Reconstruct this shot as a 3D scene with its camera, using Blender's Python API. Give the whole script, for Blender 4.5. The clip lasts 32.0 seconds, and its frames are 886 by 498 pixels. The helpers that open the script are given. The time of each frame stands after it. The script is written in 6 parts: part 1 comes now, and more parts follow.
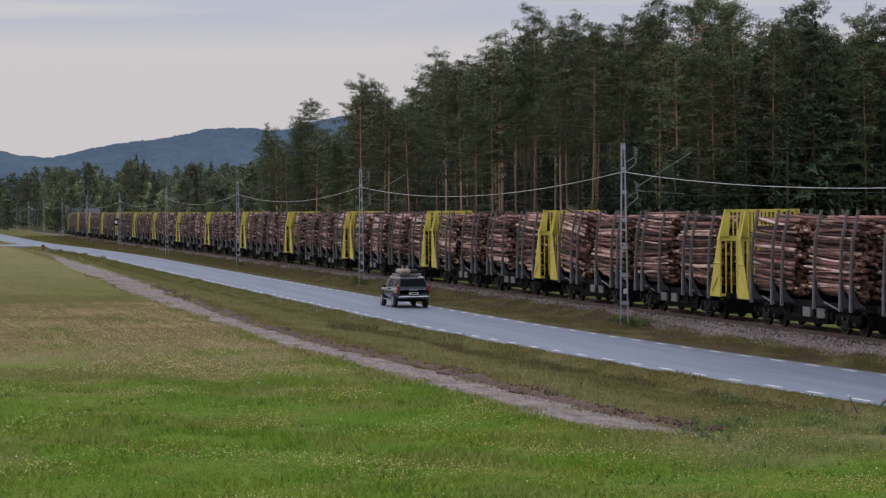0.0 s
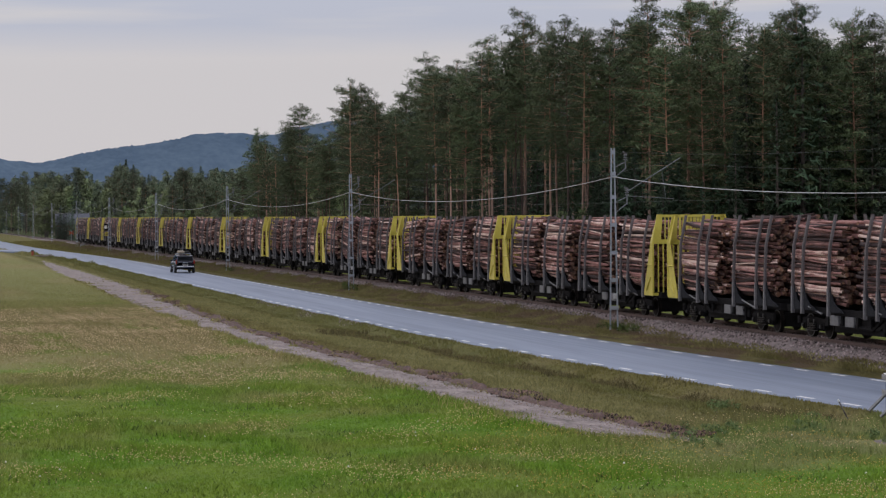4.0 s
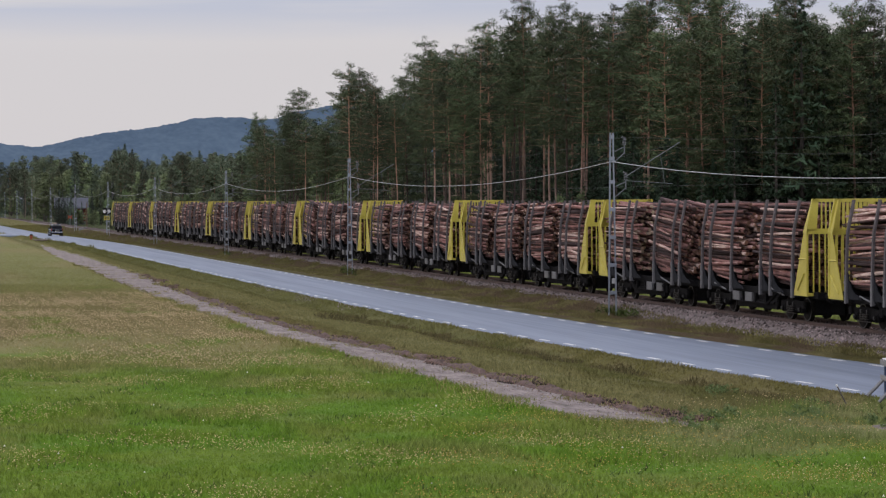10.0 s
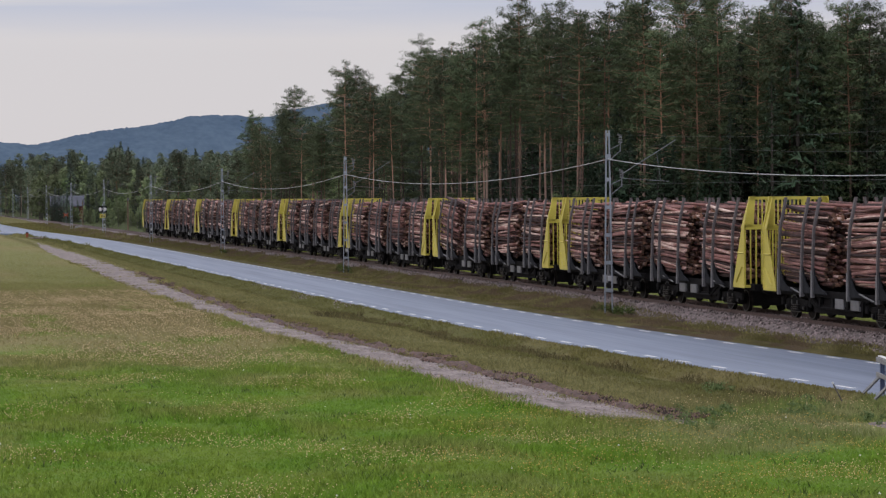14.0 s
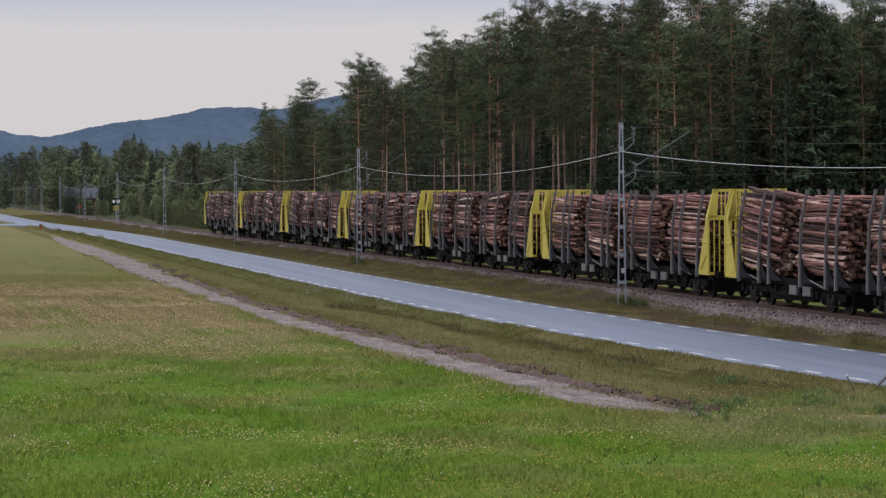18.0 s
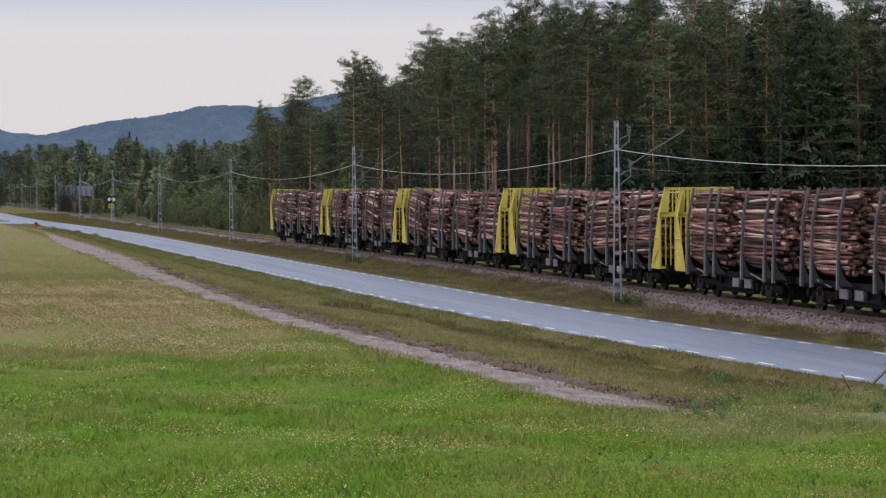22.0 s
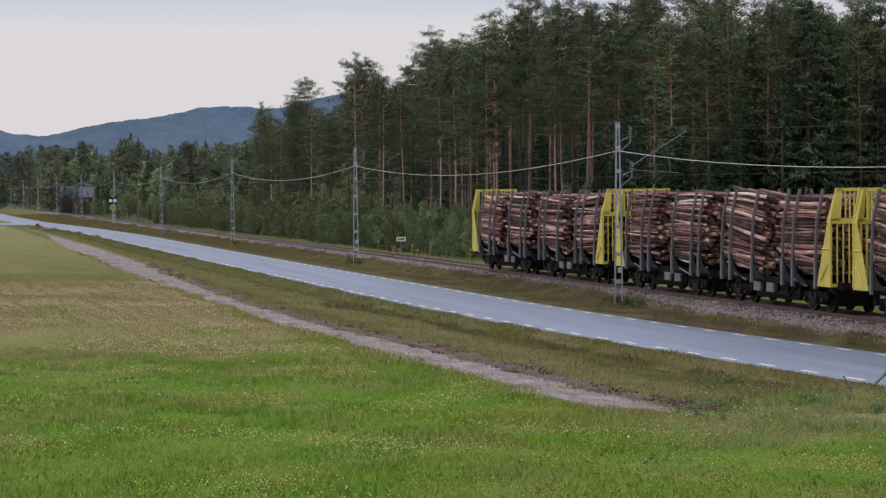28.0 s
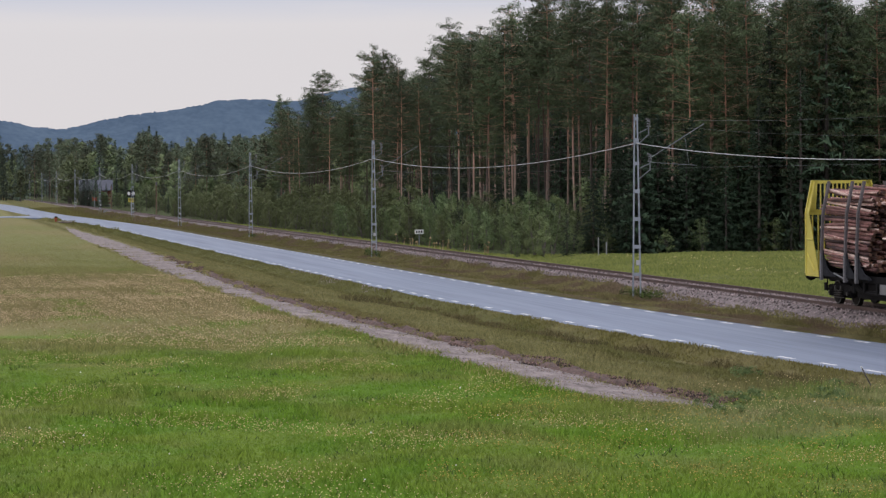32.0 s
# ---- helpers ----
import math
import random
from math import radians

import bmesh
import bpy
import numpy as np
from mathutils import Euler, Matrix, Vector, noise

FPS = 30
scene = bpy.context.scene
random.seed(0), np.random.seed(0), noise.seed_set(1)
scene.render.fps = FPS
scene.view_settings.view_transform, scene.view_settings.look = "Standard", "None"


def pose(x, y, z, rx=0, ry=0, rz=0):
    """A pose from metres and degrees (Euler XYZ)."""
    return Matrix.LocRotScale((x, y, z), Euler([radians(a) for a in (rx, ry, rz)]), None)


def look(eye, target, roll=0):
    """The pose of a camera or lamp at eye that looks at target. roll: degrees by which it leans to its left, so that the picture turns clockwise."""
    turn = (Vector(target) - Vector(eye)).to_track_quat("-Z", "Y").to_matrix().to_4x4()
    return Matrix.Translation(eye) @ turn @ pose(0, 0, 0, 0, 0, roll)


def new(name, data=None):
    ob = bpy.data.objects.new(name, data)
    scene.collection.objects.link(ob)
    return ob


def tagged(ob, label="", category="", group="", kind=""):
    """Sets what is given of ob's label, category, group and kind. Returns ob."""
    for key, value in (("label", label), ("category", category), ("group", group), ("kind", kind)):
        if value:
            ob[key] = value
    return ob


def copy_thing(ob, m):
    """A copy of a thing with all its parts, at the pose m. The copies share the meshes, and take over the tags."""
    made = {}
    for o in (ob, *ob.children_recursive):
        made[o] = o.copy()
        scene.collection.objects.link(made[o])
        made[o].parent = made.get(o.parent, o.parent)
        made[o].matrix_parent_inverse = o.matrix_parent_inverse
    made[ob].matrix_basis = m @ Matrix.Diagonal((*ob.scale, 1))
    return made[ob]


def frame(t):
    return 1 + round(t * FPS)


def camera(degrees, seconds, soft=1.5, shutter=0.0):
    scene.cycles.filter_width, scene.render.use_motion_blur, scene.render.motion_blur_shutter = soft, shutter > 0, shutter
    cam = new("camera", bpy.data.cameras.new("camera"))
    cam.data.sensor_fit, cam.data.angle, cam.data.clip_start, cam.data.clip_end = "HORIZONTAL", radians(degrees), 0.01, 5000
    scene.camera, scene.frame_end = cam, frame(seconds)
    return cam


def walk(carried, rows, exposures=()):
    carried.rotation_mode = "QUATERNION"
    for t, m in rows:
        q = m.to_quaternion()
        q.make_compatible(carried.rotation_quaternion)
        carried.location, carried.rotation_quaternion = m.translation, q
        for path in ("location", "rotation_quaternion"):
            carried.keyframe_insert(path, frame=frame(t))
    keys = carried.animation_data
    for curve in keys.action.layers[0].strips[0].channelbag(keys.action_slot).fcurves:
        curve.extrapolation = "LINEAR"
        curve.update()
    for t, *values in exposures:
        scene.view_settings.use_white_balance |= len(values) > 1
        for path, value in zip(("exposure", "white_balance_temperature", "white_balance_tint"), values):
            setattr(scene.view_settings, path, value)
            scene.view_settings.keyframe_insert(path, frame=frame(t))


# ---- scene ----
EYE = (0.0, 0.0, 5.83)
cam = camera(21.15, 32.0, 1.3)
TURNS = [
    (0, 89.034, 0.49, -12.838), (0.5, 89.034, 0.48, -12.877), (1, 89.037, 0.49, -12.908), (1.5, 89.050, 0.50, -12.928),
    (2, 89.116, 0.49, -12.935), (2.5, 89.173, 0.49, -12.957), (3, 89.161, 0.50, -12.970), (3.5, 89.150, 0.51, -12.997),
    (5.5, 89.404, 0.51, -13.368), (6, 89.575, 0.51, -13.349), (6.5, 89.350, 0.51, -13.191), (7, 89.077, 0.47, -13.066),
    (7.5, 88.878, 0.47, -13.035), (8, 88.826, 0.46, -13.063), (8.5, 88.821, 0.46, -13.065), (9, 88.802, 0.44, -13.075),
    (9.5, 88.801, 0.44, -13.098), (10, 88.781, 0.44, -13.114), (10.5, 88.781, 0.46, -13.127), (11, 88.776, 0.46, -13.147),
    (11.5, 88.781, 0.47, -13.144), (12, 88.760, 0.47, -13.163), (12.5, 88.760, 0.47, -13.182), (13, 88.746, 0.47, -13.186),
    (13.5, 88.739, 0.48, -13.203), (14, 88.725, 0.47, -13.210), (14.5, 88.741, 0.47, -13.203), (16.5, 88.596, 0.46, -12.844),
    (17, 88.595, 0.47, -12.849), (17.5, 88.561, 0.47, -12.864), (18, 88.538, 0.47, -12.890), (18.5, 88.535, 0.48, -12.911),
    (19, 88.533, 0.47, -12.929), (19.5, 88.533, 0.46, -12.936), (20, 88.518, 0.46, -12.964), (20.5, 88.514, 0.47, -12.972),
    (21, 88.505, 0.48, -12.980), (21.5, 88.494, 0.48, -12.996), (22, 88.492, 0.46, -13.001), (22.5, 88.484, 0.43, -13.011),
    (23, 88.489, 0.43, -13.052), (23.5, 88.479, 0.46, -13.063), (24, 88.485, 0.45, -13.081), (24.5, 88.481, 0.46, -13.082),
    (25, 88.509, 0.46, -13.096), (25.5, 88.718, 0.45, -13.099), (27.5, 88.517, 0.45, -12.979), (28, 88.522, 0.46, -12.969),
    (28.5, 88.511, 0.46, -12.973), (29, 88.498, 0.46, -12.970), (29.5, 88.494, 0.46, -12.968), (30, 88.491, 0.47, -12.969),
    (30.5, 88.491, 0.48, -12.959), (31, 88.511, 0.47, -12.947), (31.5, 88.431, 0.48, -12.683), (32, 88.348, 0.50, -12.534),
]
walk(cam, [(t, pose(*EYE, rx, ry, rz)) for t, rx, ry, rz in TURNS],
     exposures=[(0, -0.19), (6, -0.18), (8, -0.09), (10, -0.07), (14, -0.05), (18, -0.08), (19.2, 0.03), (21, 0.08), (25, 0.08), (32, 0.06)])

# ---------------------------------------------------------------- sky and light
SUN_EL, SUN_AZ = 14.0, -70.0      # degrees; azimuth from +Y towards +X


def make_world():
    world = bpy.data.worlds.new("evening_sky")
    scene.world = world
    world.use_nodes = True
    nt = world.node_tree
    nt.nodes.clear()
    out = nt.nodes.new("ShaderNodeOutputWorld")
    bg = nt.nodes.new("ShaderNodeBackground")
    sky = nt.nodes.new("ShaderNodeTexSky")
    sky.sky_type = "NISHITA"
    sky.sun_disc = False
    sky.sun_elevation = radians(SUN_EL)
    sky.sun_rotation = radians(SUN_AZ)
    tint = nt.nodes.new("ShaderNodeMix")
    tint.data_type = "RGBA"
    tint.blend_type = "MULTIPLY"
    tint.inputs[0].default_value = 1.0
    tint.inputs[7].default_value = (0.10, 0.10, 0.10, 1)
    coord = nt.nodes.new("ShaderNodeTexCoord")
    mapping = nt.nodes.new("ShaderNodeMapping")
    mapping.inputs["Scale"].default_value = (3.2, 3.2, 34.0)
    noise_tex = nt.nodes.new("ShaderNodeTexNoise")
    noise_tex.inputs["Scale"].default_value = 1.0
    noise_tex.inputs["Detail"].default_value = 5.0
    noise_tex.inputs["Roughness"].default_value = 0.5
    ramp = nt.nodes.new("ShaderNodeValToRGB")
    ramp.color_ramp.elements[0].position = 0.45
    ramp.color_ramp.elements[0].color = (0.52, 0.54, 0.645, 1)
    ramp.color_ramp.elements[1].position = 0.58
    ramp.color_ramp.elements[1].color = (0.66, 0.635, 0.66, 1)
    # towards the horizon the cloud sheet is even and pale
    sep = nt.nodes.new("ShaderNodeSeparateXYZ")
    rise = nt.nodes.new("ShaderNodeMapRange")
    rise.inputs["From Min"].default_value = 0.066
    rise.inputs["From Max"].default_value = 0.080
    clouds = nt.nodes.new("ShaderNodeMix")
    clouds.data_type = "RGBA"
    clouds.inputs[6].default_value = (0.67, 0.64, 0.665, 1)
    mix = nt.nodes.new("ShaderNodeMix")
    mix.data_type = "RGBA"
    mix.inputs[0].default_value = 0.93
    L = nt.links.new
    L(coord.outputs["Generated"], mapping.inputs["Vector"])
    L(mapping.outputs["Vector"], noise_tex.inputs["Vector"])
    L(noise_tex.outputs["Fac"], ramp.inputs["Fac"])
    L(coord.outputs["Generated"], sep.inputs[0])
    L(sep.outputs["Z"], rise.inputs["Value"])
    L(rise.outputs["Result"], clouds.inputs[0])
    L(ramp.outputs["Color"], clouds.inputs[7])
    L(sky.outputs["Color"], tint.inputs[6])
    L(tint.outputs[2], mix.inputs[6])
    L(clouds.outputs[2], mix.inputs[7])
    up = nt.nodes.new("ShaderNodeMapRange")
    up.inputs["From Min"].default_value, up.inputs["From Max"].default_value = 0.06, 1.0
    up.inputs["To Min"].default_value, up.inputs["To Max"].default_value = 1.05, 2.80
    L(sep.outputs["Z"], up.inputs["Value"])
    L(mix.outputs[2], bg.inputs["Color"])
    L(up.outputs["Result"], bg.inputs["Strength"])
    L(bg.outputs["Background"], out.inputs["Surface"])
    sun = new("sun", bpy.data.lights.new("sun", "SUN"))
    sun.data.energy = 0.30
    sun.data.angle = radians(12)
    sun.data.color = (1.0, 0.80, 0.62)
    az, el = radians(SUN_AZ), radians(SUN_EL)
    way = Vector((math.sin(az) * math.cos(el), math.cos(az) * math.cos(el), math.sin(el)))
    sun.matrix_world = look(way * 200, (0, 0, 0))


make_world()


# ---------------------------------------------------------------- materials
def material(name, low, high, scale=4.0, rough=0.8, metal=0.0, fine=40.0, bump=0.3, vary=0.0, island=False,
             stretch=(1, 1, 1), coord="Object", spots=None):
    """A surface between two colours at two scales of noise, with fine relief. vary: by piece."""
    m = bpy.data.materials.new(name)
    m.use_nodes = True
    nt = m.node_tree
    N, L = nt.nodes.new, nt.links.new
    bsdf = nt.nodes["Principled BSDF"]
    bsdf.inputs["Roughness"].default_value = rough
    bsdf.inputs["Metallic"].default_value = metal
    co = N("ShaderNodeTexCoord")
    mp = N("ShaderNodeMapping")
    mp.inputs["Scale"].default_value = stretch
    L(co.outputs[coord], mp.inputs[0])
    big, small = N("ShaderNodeTexNoise"), N("ShaderNodeTexNoise")
    big.inputs["Scale"].default_value, small.inputs["Scale"].default_value = scale, fine
    big.inputs["Detail"].default_value, small.inputs["Detail"].default_value = 4, 3
    L(mp.outputs[0], big.inputs["Vector"])
    L(mp.outputs[0], small.inputs["Vector"])
    blend = N("ShaderNodeMath")
    blend.operation = "MULTIPLY_ADD"
    blend.inputs[1].default_value = 0.45
    L(small.outputs["Fac"], blend.inputs[0])
    half = N("ShaderNodeMath")
    half.operation = "MULTIPLY"
    half.inputs[1].default_value = 0.55
    L(big.outputs["Fac"], half.inputs[0])
    L(half.outputs[0], blend.inputs[2])
    last = blend
    if vary:
        if island:
            src = N("ShaderNodeNewGeometry").outputs["Random Per Island"]
        else:
            src = N("ShaderNodeObjectInfo").outputs["Random"]
        shift = N("ShaderNodeMath")
        shift.operation = "MULTIPLY_ADD"
        shift.inputs[1].default_value = vary
        L(src, shift.inputs[0])
        add = N("ShaderNodeMath")
        add.operation = "SUBTRACT"
        add.inputs[1].default_value = vary * 0.5
        L(blend.outputs[0], add.inputs[0])
        L(add.outputs[0], shift.inputs[2])
        last = shift
    ramp = N("ShaderNodeValToRGB")
    ramp.color_ramp.elements[0].position, ramp.color_ramp.elements[1].position = 0.30, 0.70
    ramp.color_ramp.elements[0].color, ramp.color_ramp.elements[1].color = (*low, 1), (*high, 1)
    if spots:
        e = ramp.color_ramp.elements.new(0.86)
        e.color = (*spots, 1)
    L(last.outputs[0], ramp.inputs[0])
    L(ramp.outputs[0], bsdf.inputs["Base Color"])
    if bump:
        b = N("ShaderNodeBump")
        b.inputs["Strength"].default_value = bump
        b.inputs["Distance"].default_value = 0.02
        L(small.outputs["Fac"], b.inputs["Height"])
        L(b.outputs[0], bsdf.inputs["Normal"])
    return m


def leafy(name, low, high, vary=0.34):
    """Foliage: colour by leaf and, a little, by plant."""
    m = material(name, low, high, scale=0.35, fine=3.0, rough=0.75, bump=0, vary=vary, island=True)
    nt = m.node_tree
    bsdf = nt.nodes["Principled BSDF"]
    bsdf.inputs["Specular IOR Level"].default_value = 0.2
    ramp = [n for n in nt.nodes if n.type == "VALTORGB"][0]
    info = nt.nodes.new("ShaderNodeObjectInfo")
    span = nt.nodes.new("ShaderNodeMapRange")
    span.inputs["To Min"].default_value, span.inputs["To Max"].default_value = 0.55, 1.55
    warm = nt.nodes.new("ShaderNodeMapRange")
    warm.inputs["To Min"].default_value, warm.inputs["To Max"].default_value = 0.485, 0.512
    hue = nt.nodes.new("ShaderNodeHueSaturation")
    hue.inputs["Saturation"].default_value = 1.06
    nt.links.new(info.outputs["Random"], span.inputs["Value"])
    nt.links.new(info.outputs["Random"], warm.inputs["Value"])
    nt.links.new(span.outputs[0], hue.inputs["Value"])
    nt.links.new(warm.outputs[0], hue.inputs["Hue"])
    nt.links.new(ramp.outputs[0], hue.inputs["Color"])
    nt.links.new(hue.outputs[0], bsdf.inputs["Base Color"])
    return m


M_ASPHALT = material("asphalt", (0.074, 0.098, 0.146), (0.188, 0.222, 0.292), scale=0.9, fine=4, rough=0.55, bump=0.1, stretch=(1, 0.02, 1))
M_LINE = material("road_paint", (0.55, 0.55, 0.54), (0.8, 0.8, 0.78), scale=6, fine=60, rough=0.7, bump=0.1)
M_GRAVEL = material("gravel_path", (0.058, 0.044, 0.036), (0.325, 0.268, 0.250), scale=2.2, fine=9, rough=0.95, bump=1.0, stretch=(1, 0.30, 1))
# the dark end of the dirt's tone also holds painted shadow streaks
M_DIRT = material("bare_dirt", (0.016, 0.010, 0.008), (0.172, 0.105, 0.086), scale=5.0, fine=14, rough=0.95, bump=0.9)
M_BALLAST = material("ballast", (0.060, 0.047, 0.044), (0.240, 0.191, 0.184), scale=3, fine=24, rough=0.95, bump=1.0)
M_CLOD = material("earth_clod", (0.016, 0.010, 0.008), (0.20, 0.125, 0.095), scale=2, fine=14, rough=0.95, bump=0.3, vary=0.6, island=True)
M_STONE = material("ballast_stone", (0.045, 0.035, 0.033), (0.34, 0.270, 0.262), scale=2, fine=20, rough=0.9, bump=0.3, vary=0.7, island=True)
M_RAIL = material("rusty_rail", (0.055, 0.036, 0.032), (0.13, 0.085, 0.075), scale=3, fine=30, rough=0.6, metal=0.4, bump=0.2)
M_SLEEPER = material("sleeper_wood", (0.035, 0.028, 0.025), (0.09, 0.075, 0.065), scale=3, fine=30, rough=0.9, bump=0.5, vary=0.3)
M_YELLOW = material("yellow_paint", (0.41, 0.34, 0.050), (0.59, 0.505, 0.085), scale=1.2, fine=18, rough=0.5, bump=0.08)
M_STEEL = material("grey_stake_steel", (0.082, 0.073, 0.074), (0.180, 0.161, 0.163), scale=2, fine=25, rough=0.6, metal=0.2, bump=0.15)
M_FRAME = material("dirty_dark_steel", (0.006, 0.006, 0.007), (0.020, 0.019, 0.019), scale=2, fine=20, rough=0.75, metal=0.2, bump=0.3)
M_WHEEL = material("wheel_steel", (0.006, 0.006, 0.006), (0.024, 0.020, 0.018), scale=4, fine=30, rough=0.6, metal=0.4, bump=0.2)
M_TREAD = material("worn_tread_steel", (0.016, 0.014, 0.013), (0.048, 0.043, 0.040), scale=6, fine=30, rough=0.45, metal=0.5, bump=0.1)
M_SLEEVE = material("pale_stake_sleeve", (0.072, 0.070, 0.074), (0.185, 0.180, 0.188), scale=3, fine=25, rough=0.7, bump=0.15)
M_GUSSET = material("blue_black_gusset", (0.013, 0.014, 0.016), (0.036, 0.037, 0.042), scale=3, fine=25, rough=0.8, bump=0.15)
M_PANEL = material("pale_grey_box", (0.06, 0.06, 0.064), (0.19, 0.19, 0.196), scale=2, fine=20, rough=0.6, bump=0.1)
for dull in (M_FRAME, M_WHEEL, M_GUSSET, M_STEEL):
    dull.node_tree.nodes["Principled BSDF"].inputs["Specular IOR Level"].default_value = 0.03
    dull.node_tree.nodes["Principled BSDF"].inputs["Metallic"].default_value = 0.0
M_BARK = material("log_bark", (0.028, 0.012, 0.011), (0.340, 0.164, 0.144), scale=3.2, fine=22, rough=0.9, bump=0.5, vary=0.75, island=True, stretch=(1, 0.35, 1), spots=(0.68, 0.51, 0.44))
M_BARK_PIECE = material("log_bark_piece", (0.028, 0.012, 0.011), (0.340, 0.164, 0.144), scale=3.2, fine=22, rough=0.9, bump=0.5, vary=0.75, stretch=(1, 0.35, 1), spots=(0.68, 0.51, 0.44))
M_LOG_PALE = material("pale_log_end_grain", (0.12, 0.075, 0.045), (0.58, 0.44, 0.31), scale=2, fine=14, rough=0.9, bump=0.3, vary=0.5, island=True)
# ends kept dark: shade between the bundles is put into this colour
M_LOG_END = material("log_end_grain", (0.026, 0.013, 0.009), (0.26, 0.135, 0.085), scale=2, fine=14, rough=0.9, bump=0.3, vary=0.5, island=True)
M_GALV = material("galvanised_steel", (0.22, 0.245, 0.285), (0.38, 0.41, 0.46), scale=2, fine=30, rough=0.45, metal=0.3, bump=0.1)
M_ARM = material("dull_grey_steel", (0.10, 0.11, 0.12), (0.20, 0.21, 0.23), scale=2, fine=30, rough=0.6, bump=0.1)
M_CABLE = material("pale_cable", (0.38, 0.38, 0.38), (0.5, 0.5, 0.5), scale=1, fine=20, rough=0.5, bump=0)
M_WIRE = material("dark_wire", (0.05, 0.06, 0.06), (0.10, 0.11, 0.11), scale=1, fine=20, rough=0.5, bump=0)
M_INSUL = material("brown_insulator", (0.02, 0.02, 0.024), (0.13, 0.13, 0.14), scale=9, fine=30, rough=0.3, bump=0)
M_PINE_BARK = material("pine_bark", (0.060, 0.047, 0.042), (0.34, 0.250, 0.205), scale=0.5, fine=9, rough=0.95, bump=0.8, vary=0.6, stretch=(1, 1, 0.4))


def redden(mat):
    """Old pine bark is grey and scaly below, thin and orange in the upper stem."""
    nt = mat.node_tree
    N, L = nt.nodes.new, nt.links.new
    ramp = [n for n in nt.nodes if n.type == "VALTORGB"][0]
    co, sep, rise, warm = N("ShaderNodeTexCoord"), N("ShaderNodeSeparateXYZ"), N("ShaderNodeMapRange"), N("ShaderNodeMix")
    rise.inputs["From Min"].default_value, rise.inputs["From Max"].default_value = 4.0, 13.0
    rise.inputs["To Max"].default_value = 0.75
    warm.data_type, warm.blend_type = "RGBA", "MULTIPLY"
    warm.inputs[7].default_value = (1.45, 0.98, 0.72, 1)
    L(co.outputs["Object"], sep.inputs[0])
    L(sep.outputs["Z"], rise.inputs["Value"])
    L(rise.outputs["Result"], warm.inputs[0])
    L(ramp.outputs[0], warm.inputs[6])
    L(warm.outputs[2], nt.nodes["Principled BSDF"].inputs["Base Color"])


redden(M_PINE_BARK)
M_SPRUCE_BARK = material("spruce_bark", (0.026, 0.021, 0.019), (0.105, 0.085, 0.074), scale=0.6, fine=10, rough=0.95, bump=0.6, vary=0.4, stretch=(1, 1, 0.4))
M_PINE = leafy("pine_needles", (0.034, 0.052, 0.026), (0.112, 0.136, 0.070), 0.14)
M_SPRUCE = leafy("spruce_needles", (0.016, 0.032, 0.019), (0.050, 0.073, 0.041), 0.08)
# distance haze is put into these needle colours as lighter greens
M_PINE_FAR = leafy("haze_tinted_pine_needles", (0.072, 0.096, 0.062), (0.172, 0.198, 0.124), 0.12)
M_SPRUCE_FAR = leafy("haze_tinted_spruce_needles", (0.044, 0.066, 0.052), (0.108, 0.138, 0.098), 0.12)
M_BIRCH = leafy("birch_leaves", (0.084, 0.116, 0.054), (0.212, 0.246, 0.128), 0.14)
M_LIGHTBUSH = leafy("light_willow_leaves", (0.074, 0.100, 0.037), (0.216, 0.252, 0.118), 0.08)
M_BUSH = leafy("willow_leaves", (0.050, 0.076, 0.030), (0.174, 0.217, 0.100), 0.08)
# leaf colour for farther growth, lightened to carry the haze of distance
M_FARBUSH = leafy("haze_tinted_willow_leaves", (0.096, 0.130, 0.056), (0.235, 0.272, 0.130), 0.14)
M_TWIG = material("twig_bark", (0.06, 0.05, 0.045), (0.20, 0.18, 0.16), scale=2, fine=12, rough=0.9, bump=0.3)
M_GRASS = leafy("grass_blades", (0.040, 0.085, 0.010), (0.130, 0.210, 0.030))
M_DRY = leafy("dry_stems", (0.20, 0.145, 0.085), (0.46, 0.345, 0.225))
M_VERGE = leafy("verge_grass", (0.085, 0.085, 0.022), (0.225, 0.205, 0.070))
M_FLOWER = leafy("pale_flowers", (0.28, 0.21, 0.10), (0.56, 0.44, 0.25))
M_YFLOWER = leafy("yellow_flowers", (0.34, 0.25, 0.06), (0.55, 0.42, 0.14))
M_WEED = leafy("weed_leaves", (0.045, 0.085, 0.016), (0.110, 0.165, 0.036))
M_OLIVE = leafy("olive_grass", (0.088, 0.108, 0.024), (0.205, 0.222, 0.064))
M_TUSSOCK = leafy("tussock_grass", (0.076, 0.070, 0.022), (0.190, 0.164, 0.062))
M_DRYMIX = leafy("dry_mix", (0.100, 0.110, 0.032), (0.26, 0.215, 0.100))
M_THISTLE = leafy("thistle_leaves", (0.058, 0.098, 0.032), (0.150, 0.200, 0.085))
M_WHITEFL = leafy("white_petals", (0.5, 0.48, 0.40), (0.85, 0.84, 0.78))
M_BLUE = material("blue_grey_paint", (0.022, 0.036, 0.085), (0.060, 0.085, 0.16), scale=3, fine=25, rough=0.6, bump=0.1)
M_WEATHER = material("weathered_wood", (0.14, 0.14, 0.145), (0.32, 0.32, 0.32), scale=3, fine=30, rough=0.9, bump=0.4, stretch=(1, 0.2, 1))
M_POLE = material("brown_pole_wood", (0.09, 0.055, 0.035), (0.20, 0.135, 0.095), scale=2, fine=20, rough=0.9, bump=0.3, stretch=(1, 1, 0.2))
